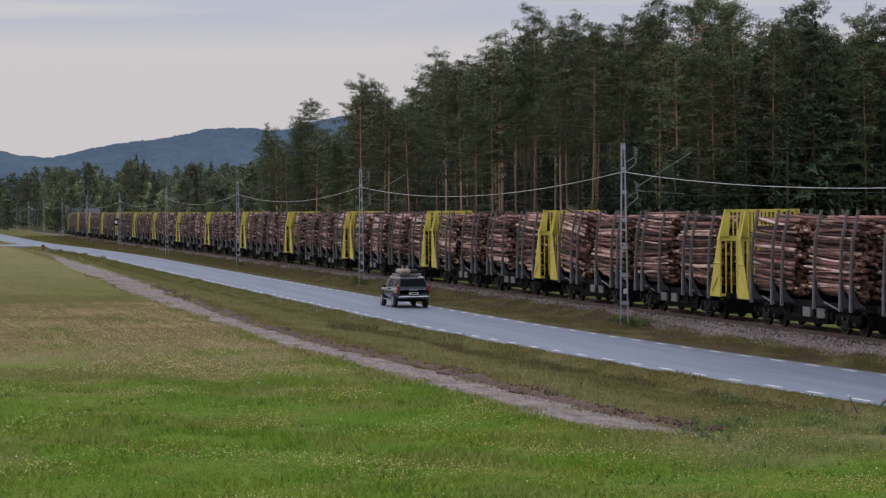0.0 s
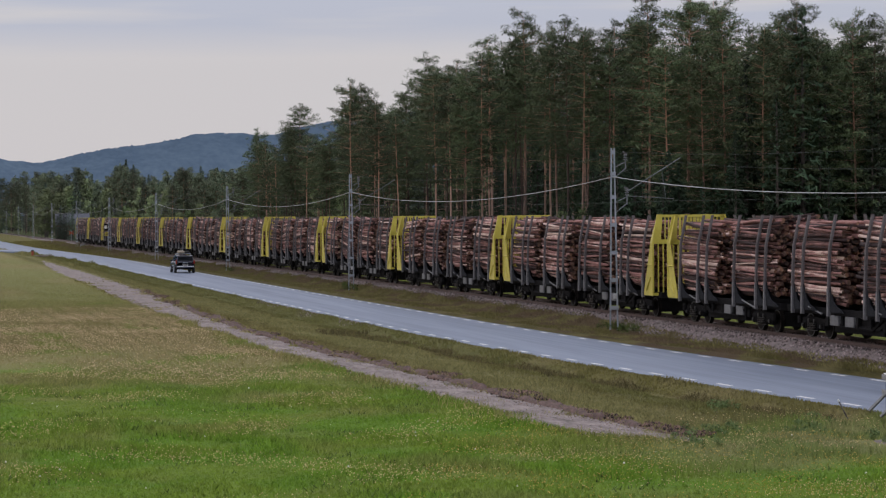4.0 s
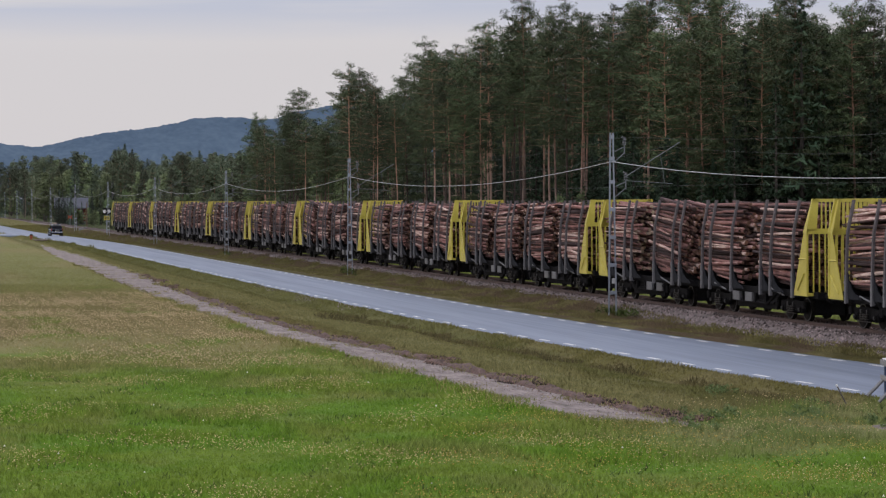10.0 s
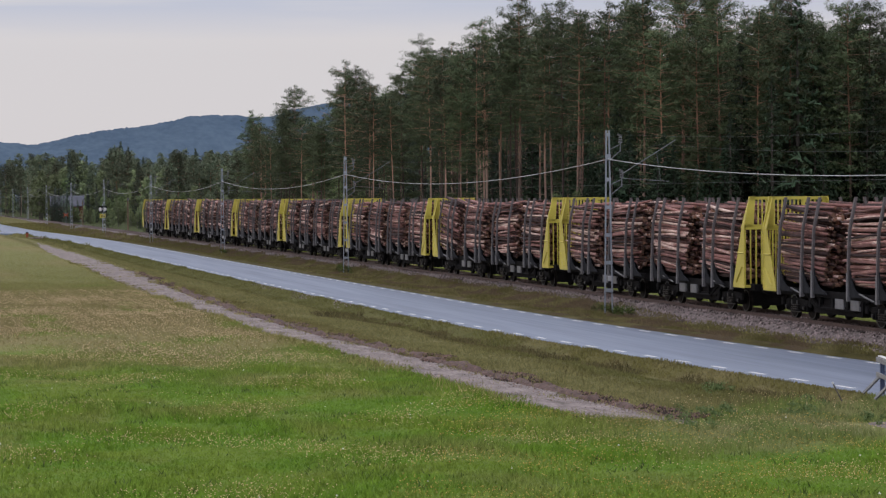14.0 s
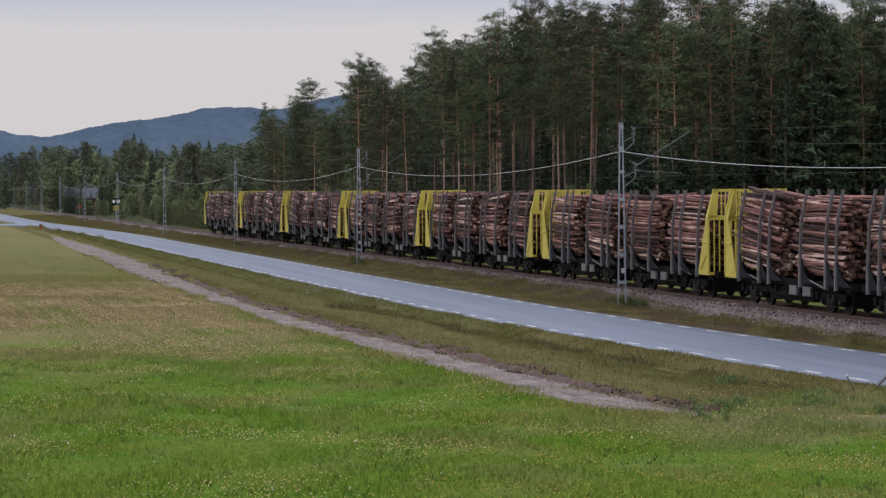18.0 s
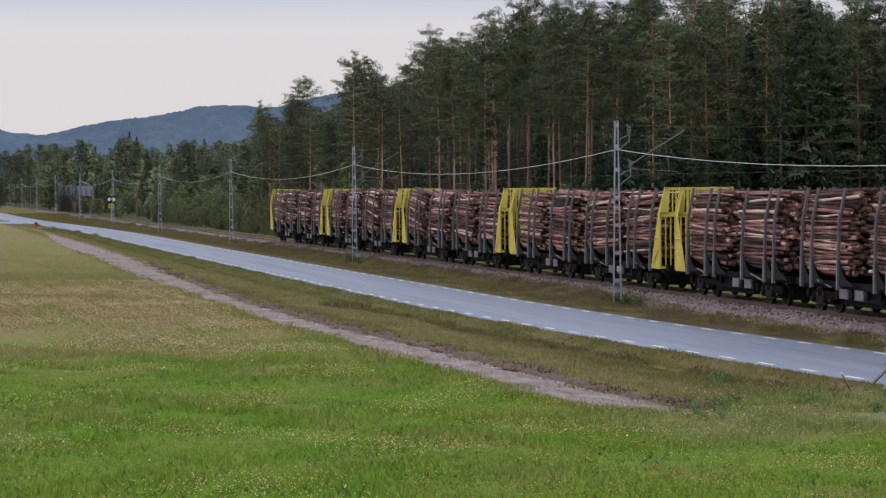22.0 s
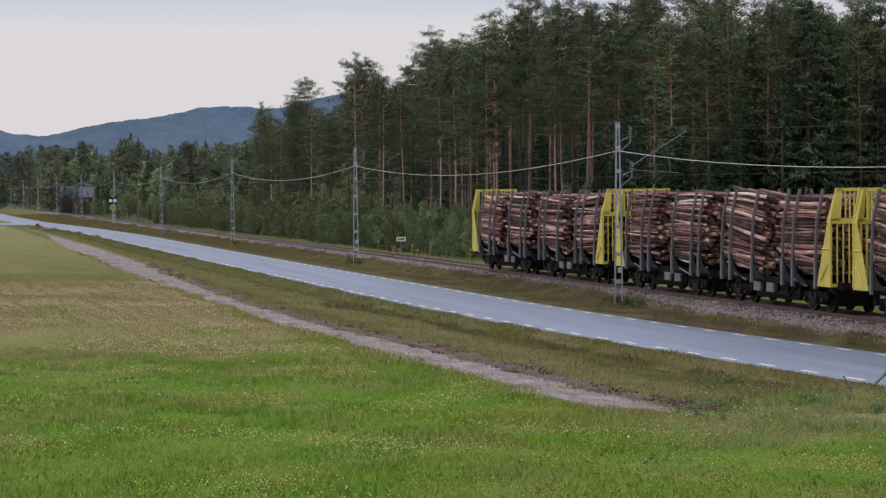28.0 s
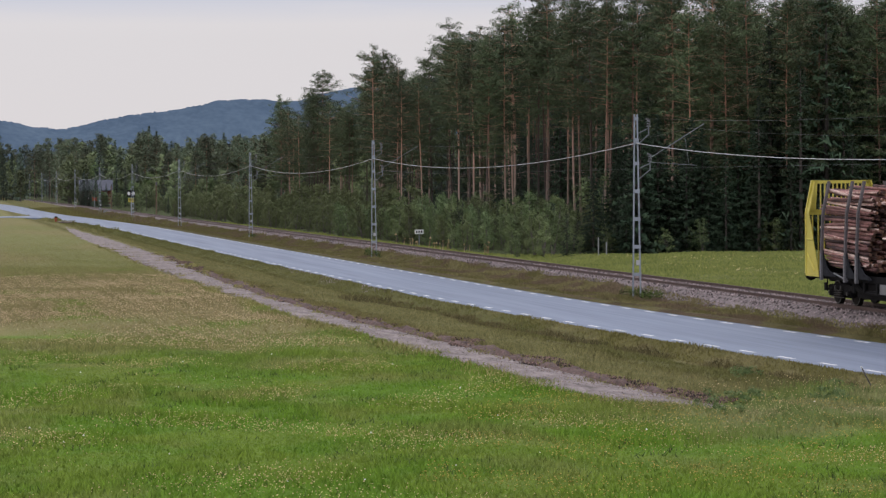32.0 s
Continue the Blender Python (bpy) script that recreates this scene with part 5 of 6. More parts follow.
def patchy(xs, ys, scale, shift=0.0):
    """Smooth patches between 0 and 1."""
    return (np.sin(xs * scale * 1.7 + 2.1 * np.sin(ys * scale * 0.8 + shift)) + np.sin(ys * scale * 1.1 + 1.6 * np.sin(xs * scale * 0.9 + 1.3 + shift)) + 2) / 4


def left_edge(ys):
    return np.interp(ys, [q[1] for q in PATH_LEFT], [q[0] for q in PATH_LEFT])


def right_edge(ys):
    return np.interp(ys, [q[1] for q in PATH_RIGHT], [q[0] for q in PATH_RIGHT])


def road_mid(ys):
    return np.interp(ys, [q[1] for q in ROAD], [q[0] for q in ROAD])


def grass(name, pts, tris, mat, label):
    tagged(new(name, cloud_mesh(name, pts, tris, mat, mat in (M_BLADE, M_GRASS, M_OLIVE, M_VERGE, M_WEED, M_TUSSOCK))), label, "grass", kind="stuff")


def specks(rng, at, size):
    """Small upright flower heads."""
    n = len(at)
    r = size * rng.uniform(0.6, 1.5, n)
    tet = np.array([[-1, -0.6, -0.4], [1, -0.6, -0.4], [0, 1.1, -0.4], [0, 0, 1.0]])
    ang = rng.uniform(0, 6.28, n)
    rot = np.stack([np.stack([np.cos(ang), -np.sin(ang), 0 * ang], 1), np.stack([np.sin(ang), np.cos(ang), 0 * ang], 1), np.stack([0 * ang, 0 * ang, 1 + 0 * ang], 1)], 1)
    pts = (np.einsum("nij,kj->nki", rot, tet) * r[:, None, None] + at[:, None, :]).reshape(-1, 3)
    f = np.array([[0, 1, 3], [1, 2, 3], [2, 0, 3], [0, 2, 1]])
    return pts, (np.arange(n)[:, None, None] * 4 + f).reshape(-1, 3)


def make_grass():
    rng = np.random.default_rng(77)
    in_view = lambda x, y: (x > 0.02 * y) & (x < 0.47 * y + 1)
    field = lambda x, y: in_view(x, y) & ((x < left_edge(y) - 0.05) | (y < 57.5))
    xs, ys = scatter(rng, 130000, 0.5, 23.5, 37, 90, lambda x, y: field(x, y) & (rng.random(len(x)) < (42.0 / y) ** 1.1))
    tall = 0.045 + 0.09 * patchy(xs, ys, 0.9) * patchy(xs, ys, 0.31, 2.0) * 2
    pts, tris, _ = blades(rng, xs, ys, tall, 0.012 + 0.00013 * ys, 0.5)
    grass("meadow_grass", pts, tris, M_BLADE, "lush green meadow grass")
    xs, ys = scatter(rng, 2200, 0.5, 22.5, 37, 80, lambda x, y: field(x, y) & (patchy(x, y, 0.75, 4.0) * patchy(x, y, 2.3, 1.0) > 0.45))
    pts, tris, _ = blades(rng, xs, ys, np.full(len(xs), 0.14), 0.018 * np.ones(len(xs)), 0.6)
    grass("dark_weeds", pts, tris, M_WEED, "dark green weed clumps in the meadow")
    xs, ys = scatter(rng, 84000, -1, 24, 74, 450, lambda x, y: in_view(x, y) & (rng.random(len(x)) < np.clip((y - 74 - 26 * patchy(x, y, 0.19, 0.4)) / 26, 0, 1)) & (x < np.where(y < 326, left_edge(y) - 0.1, road_mid(y) - 3.6)) & (rng.random(len(x)) < (86.0 / y) ** 1.3 * np.clip((260 - y) / 95, 0.2, 1)))
    pts, tris, tips = blades(rng, xs, ys, np.where(ys < 165, 0.11, 0.07), np.where(ys < 165, 0.00022 * ys, 0.028), 0.5)
    grass("dry_meadow", pts, tris, M_BLADE, "dry brownish and olive meadow growth")
    pick = (rng.random(len(tips)) < 1.05 * patchy(xs, ys, 0.35, 1.0) ** 0.7 * (0.45 + 0.55 * np.sin((xs + 0.03 * ys) * 2.6) ** 2)) & (ys < 150)
    pts, tris = specks(rng, tips[pick], 0.021)
    grass("seed_heads", pts, tris, M_DRY, "tan seed heads on dry stems")
    # small heads in drifts, and yellow ones near the ditch
    xs, ys = scatter(rng, 9500, 0.5, 22.5, 38, 90, lambda x, y: field(x, y) & (patchy(x, y, 0.55, 7.0) + 0.5 * rng.random(len(x)) > 0.95) & (patchy(x, y, 0.21, 5.0) > 0.25))
    _, _, tips = blades(rng, xs, ys, np.full(len(xs), 0.10), np.full(len(xs), 0.01))
    pts, tris = specks(rng, tips, 0.0130)
    grass("clover_heads", pts, tris, M_FLOWER, "small tan clover heads in drifts")
    xs, ys = scatter(rng, 3600, 8, 24, 39, 64, lambda x, y: field(x, y) & (patchy(x, y, 0.8, 3.0) + 0.3 * rng.random(len(x)) > 0.62) & (x > 0.3 * y - 4))
    _, _, tips = blades(rng, xs, ys, np.full(len(xs), 0.12), np.full(len(xs), 0.01))
    pts, tris = specks(rng, tips, 0.013)
    grass("buttercups", pts, tris, M_YFLOWER, "small yellow flowers in the grass")
    xs, ys = scatter(rng, 40, 1, 22, 40, 80, field)
    _, _, tips = blades(rng, xs, ys, np.full(len(xs), 0.15), np.full(len(xs), 0.01))
    pts, tris = specks(rng, tips, 0.020)
    grass("white_flowers", pts, tris, M_WHITEFL, "scattered white flower heads")
    # verges, and grass creeping on to the path
    verge = lambda x, y: in_view(x, y) & (x > right_edge(y) + 0.35) & (x < road_mid(y) - 3.25)
    xs, ys = scatter(rng, 80000, 17.5, 28, 56, 260, lambda x, y: verge(x, y) & (rng.random(len(x)) < (60.0 / y) ** 1.2))
    pts, tris, _ = blades(rng, xs, ys, 0.06 + 0.10 * patchy(xs, ys, 0.6) ** 2, 0.012 + 0.00017 * ys, 0.5)
    grass("verge_grass", pts, tris, M_BLADE, "tawny grass on the road verge")
    xs, ys = scatter(rng, 4000, 15, 20.5, 57, 120, lambda x, y: (x > left_edge(y) - 0.5) & (x < left_edge(y) + 0.4) & (patchy(x * 0.2, y, 1.1, 3.0) > 0.3))
    pts, tris, _ = blades(rng, xs, ys, np.full(len(xs), 0.15), 0.0003 * ys, 0.5)
    grass("path_edge_grass", pts, tris, M_BLADE, "grass overhanging the edge of the path")
    xs, ys = scatter(rng, 10500, 15, 20.8, 57, 150, lambda x, y: (np.minimum(np.abs(x - left_edge(y)), np.abs(x - right_edge(y) - 0.2)) < 0.16 + 0.95 * patchy(x * 0.3, y, 0.9, 6.0) ** 3) & (rng.random(len(x)) < (60.0 / y)))
    pts, tris, _ = blades(rng, xs, ys, 0.05 + 0.12 * rng.random(len(xs)), 0.00028 * ys, 0.6)
    grass("path_tufts", pts, tris, M_BLADE, "tufts growing in from the edges of the path")
    xs, ys = scatter(rng, 6500, 15.2, 21, 58, 190, lambda x, y: (np.abs(x - right_edge(y) - 0.15) < 0.08 + 0.6 * patchy(x * 0.4, y, 0.7, 2.0) ** 2) & (patchy(x, y, 1.9, 0.5) > 0.3) & (rng.random(len(x)) < 62.0 / y))
    zs = np.array([ground_z(float(a), float(b)) for a, b in zip(xs, ys)]) + 0.05
    pts, tris = specks(rng, np.stack([xs, ys, zs - 0.01], 1), 0.038)
    tagged(new("earth_clods", cloud_mesh("earth_clods", pts, tris, M_CLOD)), "reddish-brown earth clods along the path", "earth", kind="stuff")
    xs, ys = scatter(rng, 5200, 15, 20.8, 57.5, 230, lambda x, y: (x > left_edge(y) - 0.35) & (x < right_edge(y) + 0.5) & (np.minimum(np.abs(x - left_edge(y)), np.abs(x - right_edge(y))) < 0.15 + 0.8 * patchy(x * 0.4, y, 0.45, 5.0) ** 2) & (rng.random(len(x)) < 62.0 / y))
    pts, tris, _ = blades(rng, xs, ys, 0.05 + 0.18 * patchy(xs, ys, 0.5, 1.0) ** 2, 0.00024 * ys, 0.5)
    grass("path_weeds", pts, tris, M_DRYMIX, "withered weeds along the path edges")
    xs, ys = scatter(rng, 2600, 15, 20.8, 58, 140, lambda x, y: (x > left_edge(y) - 1.2) & (x < left_edge(y) + 0.25) & (rng.random(len(x)) < np.exp((x - left_edge(y)) * 2.2)) & (patchy(x * 0.3, y, 0.5, 4.0) > 0.35))
    pts, tris, _ = blades(rng, xs, ys, 0.12 + 0.22 * rng.random(len(xs)), 0.00018 * ys, 0.35)
    grass("tall_path_weeds", pts, tris, M_DRYMIX, "tall withered weeds along the meadow side")
    xs, ys = scatter(rng, 4500, 15, 29, 46, 62, lambda x, y: (x > 0.29 * y + 3.5 * rng.random(len(x)) * patchy(x, y, 0.4, 1.0)) & (x < road_mid(y) - 3.6) & (y - 0.6 * x > 39) & (y - 0.6 * x < 50) & ((x < left_edge(y) - 0.2) | (x > right_edge(y) + 0.3) | (y < 57)) & (patchy(x, y, 0.7, 2.0) > 0.25 + 0.3 * rng.random(len(x))))
    pts, tris, tips = blades(rng, xs, ys, 0.10 + 0.24 * patchy(xs, ys, 0.5, 0.6), np.full(len(xs), 0.012), 0.3)
    grass("rough_grass", pts, tris, M_BLADE, "rough tall grass between ditch and meadow")
    pick = rng.random(len(tips)) < 0.22
    pts, tris = specks(rng, tips[pick], 0.014)
    grass("pale_seed_heads", pts, tris, M_FLOWER, "pale seed heads over the rough grass")
    # darker clumps below the road's edge
    xs, ys = scatter(rng, 7000, 20, 27, 58, 120, lambda x, y: verge(x, y) & (road_mid(y) - x > 4.0 + 0.8 * patchy(x * 0.2, y, 0.6, 5.0)) & (road_mid(y) - x < 4.6 + 3.0 * patchy(x * 0.3, y, 0.35, 4.0)) & (patchy(x, y, 0.9, 1.0) + 0.3 * rng.random(len(x)) > 0.62) & (rng.random(len(x)) < 60.0 / y))
    pts, tris, _ = blades(rng, xs, ys, 0.10 + 0.16 * rng.random(len(xs)), 0.010 + 0.00012 * ys, 0.5)
    grass("verge_clumps", pts, tris, M_TUSSOCK, "darker grass clumps in the road ditch")
    # stones, crumbs of earth and low weeds on the path itself
    on_path = lambda x, y: (x > left_edge(y) + 0.1) & (x < right_edge(y)) & (rng.random(len(x)) < 60.0 / y)
    xs, ys = scatter(rng, 5200, 15, 20.8, 58, 200, lambda x, y: on_path(x, y) & (patchy(x * 0.8, y, 1.3, 1.5) > 0.35))
    zs = np.array([ground_z(float(a), float(b)) for a, b in zip(xs, ys)]) + 0.025
    pts, tris = specks(rng, np.stack([xs, ys, zs], 1), 0.026)
    tagged(new("path_stones", cloud_mesh("path_stones", pts, tris, M_CLOD)), "dark crumbs and stones on the gravel path", "stones", kind="stuff")
    xs, ys = scatter(rng, 3600, 15, 20.8, 58, 230, lambda x, y: on_path(x, y) & (patchy(x * 0.7, y, 0.8, 2.5) > 0.60 + 0.15 * rng.random(len(x))))
    pts, tris, _ = blades(rng, xs, ys, 0.04 + 0.07 * rng.random(len(xs)), 0.00030 * ys, 0.7)
    grass("path_growth", pts, tris, M_DRYMIX, "sparse withered growth on the gravel path")
    cent, size = [], []
    for x, y, n in ((20.6, 58.0, 14), (21.6, 58.8, 8), (23.4, 58.5, 12), (24.2, 56.2, 8), (19.6, 56.6, 6), (24.9, 61.8, 12), (25.6, 63.4, 9), (23.6, 65.5, 10)):
        for k in range(n):
            cent.append((x + rng.normal(0, 0.35), y + rng.normal(0, 0.6), ground_z(x, y) + rng.uniform(0.03, 0.22)))
            size.append(rng.uniform(0.08, 0.18))
    pts, tris = tuft_cloud(rng, cent, size, 60, 0.05, 0.8)
    grass("thistle_clumps", pts, tris, M_THISTLE, "blue-green thistle clumps at the path's end")
    bank = lambda x, y: (x > road_mid(y) + 3.25) & (x < 34.30 - 0.50 * np.clip((112 - y) / 16, 0, 1) + 0.36 * patchy(x * 0.2, y, 0.6, 1.0)) & (x < 0.53 * y)
    xs, ys = scatter(rng, 54000, 29, 34.8, 62, 320, lambda x, y: bank(x, y) & (rng.random(len(x)) < (75.0 / y) ** 1.2))
    pts, tris, _ = blades(rng, xs, ys, 0.08 + 0.13 * patchy(xs, ys, 0.8, 2.0) ** 2, 0.014 + 0.00018 * ys, 0.5)
    prof = np.interp(pts[:, 0] - TRACK_X, [-2.4, -1.75, -1.32], [0.20, 0.50, RAIL_Z - 0.18])
    base = np.array([ground_z(float(a), float(b)) for a, b in zip(xs, ys)])
    pts[:, 2] += np.repeat(np.maximum(0, prof[0::3] - base), 3)
    grass("bank_grass", pts, tris, M_BLADE, "tawny grass on the railway bank")
    xs, ys = scatter(rng, 1600, 33.4, 35.0, 66, 98, lambda x, y: (x < 0.53 * y) & (x < 33.72 + 0.42 * np.clip((98 - y) / 16, 0, 1) * (0.45 + 0.75 * patchy(x * 0.2, y, 0.9, 3.0))))
    pts, tris, _ = blades(rng, xs, ys, 0.07 + 0.10 * rng.random(len(xs)), np.full(len(xs), 0.024), 0.6)
    prof = np.interp(xs - TRACK_X, [-2.4, -1.75, -1.32], [0.20, 0.50, RAIL_Z - 0.18])
    base = np.array([ground_z(float(a), float(b)) for a, b in zip(xs, ys)])
    pts[:, 2] += np.repeat(np.maximum(0, prof - base), 3)
    grass("ballast_weeds", pts, tris, M_TUSSOCK, "olive weeds creeping up the ballast")
    xs, ys = scatter(rng, 15000, 15, 34.6, 262, 520, lambda x, y: (np.abs(x - road_mid(y)) > 3.4) & (x > right_edge(np.minimum(y, 325)) + 0.4) & ((y > 320) | (x < road_mid(y))) & (x > road_mid(y) - 9) & ((x > road_mid(y)) | (np.abs(y - 429) > 17)))
    pts, tris, _ = blades(rng, xs, ys, 0.10 + 0.34 * patchy(xs, ys, 0.25, 2.0) ** 2, 0.00028 * ys, 0.5)
    grass("far_verge_grass", pts, tris, M_BLADE, "olive and tawny growth along the far verges")
    back = lambda x, y: (x < 0.46 * y) & ((y < 171) | (x < 42.5))
    xs, ys = scatter(rng, 60000, 38.6, 78, 90, 330, lambda x, y: back(x, y) & (rng.random(len(x)) < (100.0 / y) ** 1.5))
    pts, tris, tips = blades(rng, xs, ys, 0.06 + 0.15 * patchy(xs, ys, 0.3, 2.0), 0.02 + 0.0002 * ys)
    grass("glade_grass", pts, tris, M_OLIVE, "tall grass between railway and forest")
    pick = (rng.random(len(tips)) < 0.03) & (tips[:, 1] < 160) & (tips[:, 1] > 118) & (tips[:, 0] > 47) & (patchy(xs, ys, 0.2, 1.0) > 0.5)
    pts, tris = specks(rng, tips[pick] + np.array([0, 0, 0.06]), 0.032)
    grass("glade_flowers", pts, tris, M_FLOWER, "pale yellow flowers in the glade")
    # coarse tufts by the mast feet
    cent, size = [], []
    for x, y in ((33.3, 105.2), (33.1, 106.2), (33.5, 107.3), (32.9, 170.5), (33.2, 174.0), (32.8, 236)):
        for k in range(9):
            cent.append((x + rng.normal(0, 0.3), y + rng.normal(0, 0.7), ground_z(x, y) + rng.uniform(0.1, 0.5)))
            size.append(rng.uniform(0.14, 0.28))
    pts, tris = tuft_cloud(rng, cent, size, 60, 0.06, 0.7)
    grass("coarse_tufts", pts, tris, M_WEED, "dark coarse tufts round the mast feet")
    # rubble spilt from the road's edge
    xs, ys = scatter(rng, 600, 23.4, 24.75, 122, 160, lambda x, y: (road_mid(y) - x < 3.3 + 1.1 * patchy(x * 0.3, y, 0.5, 2.0)) & (road_mid(y) - x > 3.15))
    zs = np.array([ground_z(float(a), float(b)) for a, b in zip(xs, ys)]) + 0.03
    pts, tris = specks(rng, np.stack([xs, ys, zs - 0.01], 1), 0.028)
    tagged(new("road_rubble", cloud_mesh("road_rubble", pts, tris, M_STONE)), "pale rubble spilt along the road's edge", "stones", kind="stuff")
    # loose stones on the ballast shoulder
    xs, ys = scatter(rng, 14000, TRACK_X - 2.25, TRACK_X + 1.6, 74, 250, lambda x, y: (x < 0.47 * y) & (rng.random(len(x)) < (76.0 / y) ** 1.4))
    shoulder = np.interp(np.abs(xs - TRACK_X), [0, 1.38, 1.85, 2.4], [RAIL_Z - 0.17, RAIL_Z - 0.18, 0.42, 0.2]) + 0.02
    pts, tris = specks(rng, np.stack([xs, ys, shoulder], 1), 0.045)
    tagged(new("loose_stones", cloud_mesh("loose_stones", pts, tris, M_STONE)), "loose crushed stones on the ballast", "stones", kind="stuff")


make_grass()


# ---------------------------------------------------------------- by the roadside
def make_railing():
    """Weathered board railing at the edge of the road, running on beyond the view."""
    r = thing("road_railing", pose(28.1, 64.2, 0, 0, 0, -14), "weathered grey board railing with blue posts", "railing")
    for k in range(6):
        y = -0.3 - 2.0 * k
        bm = bmesh.new()
        box(bm, 0, y, 0.42, 0.12, 0.14, 1.0, bevel=0.01)
        part("post", bm, M_BLUE, r, "blue-grey post")
        bm = bmesh.new()
        tube(bm, (-0.55, y, 0.02), (-0.03, y, 0.55), 0.05, n=4)
        part("brace", bm, M_WEATHER, r)
    for z, h in ((0.98, 0.15), (0.55, 0.14)):
        bm = bmesh.new()
        box(bm, -0.09, -5.3, z, 0.05, 10.8, h, bevel=0.01)
        part("board", bm, M_WEATHER, r)
    for k in range(24):
        bm = bmesh.new()
        box(bm, 0.0, -0.1 - 0.45 * k, 0.72, 0.05, 0.05, 0.62)
        part("baluster", bm, M_BLUE, r)
    bm = bmesh.new()
    box(bm, 0, -5.3, 1.075, 0.12, 10.8, 0.03, bevel=0.008)
    part("top_rail", bm, M_LINE, r, "white painted top rail")


def make_small_things():
    stick = thing("marker_stake", pose(26.2, 62.6, 0, 0, -28, 0), "leaning thin wooden stake in the verge", "stake")
    part("rod", tube(bmesh.new(), (0, 0, -0.05), (0, 0, 0.55), 0.022, 0.018, n=6), M_TWIG, stick)
    part("tip", tube(bmesh.new(), (0, 0, 0.5), (0, 0, 0.56), 0.03, 0.025, n=6), M_LINE, stick, "white tip")
    bm = bmesh.new()
    ribbon(bm, [[(23.8 + 1.9 * i / 6, 54.2 + j * 0.36, ground_z(23.8 + 1.9 * i / 6, 54.2 + j * 0.36) - 0.02 + 0.07 * math.sin(i / 6 * math.pi) * math.sin(j / 6 * math.pi)) for i in range(7)] for j in range(7)])
    tagged(part("bare_patch", bm, M_GRAVEL, smooth=True), "bare gravel patch in the grass", "gravel", kind="structure")
    # kilometre board beyond the track
    km = thing("kilometre_board", pose(41.0, 193.8, ground_z(41, 193.8), 0, 0, -8), "small white board on a thin post beside the track", "sign")
    part("post", tube(bmesh.new(), (0, 0, -0.1), (0, 0, 1.3), 0.035, n=6), M_GALV, km)
    board = part("board", box(bmesh.new(), 0, -0.05, 1.32, 0.75, 0.03, 0.36, bevel=0.01), M_LINE, km, "white board")
    for x in (-0.2, 0.0, 0.2):
        part("dark_bar", box(bmesh.new(), x, -0.072, 1.32, 0.12, 0.012, 0.2), M_FRAME, board)
    for x, y, h in ((49.2, 168.6, 1.25), (49.7, 168.2, 0.9)):
        p = thing("boundary_post", pose(x, y, ground_z(x, y)), "pale wooden marker post at the scrub edge", "post", "posts at the scrub edge")
        part("shaft", box(bmesh.new(), 0, 0, h / 2 - 0.05, 0.09, 0.09, h + 0.1, bevel=0.012), M_WEATHER, p)
    # tall pale flower stalks by the board
    rng = np.random.default_rng(9)
    xs, ys = rng.uniform(39.5, 42.0, 22), rng.uniform(170, 200, 22)
    pts, tris, tips = blades(rng, xs, ys, np.full(22, 0.8), np.full(22, 0.05), 0.1)
    pts2, tris2 = specks(rng, tips, 0.09)
    tagged(new("tall_flower_stalks", cloud_mesh("tall_flower_stalks", np.concatenate([pts, pts2]), np.concatenate([tris, tris2 + len(pts)]), M_FLOWER)), "pale withered flower stalks by the track", "plants", kind="stuff")


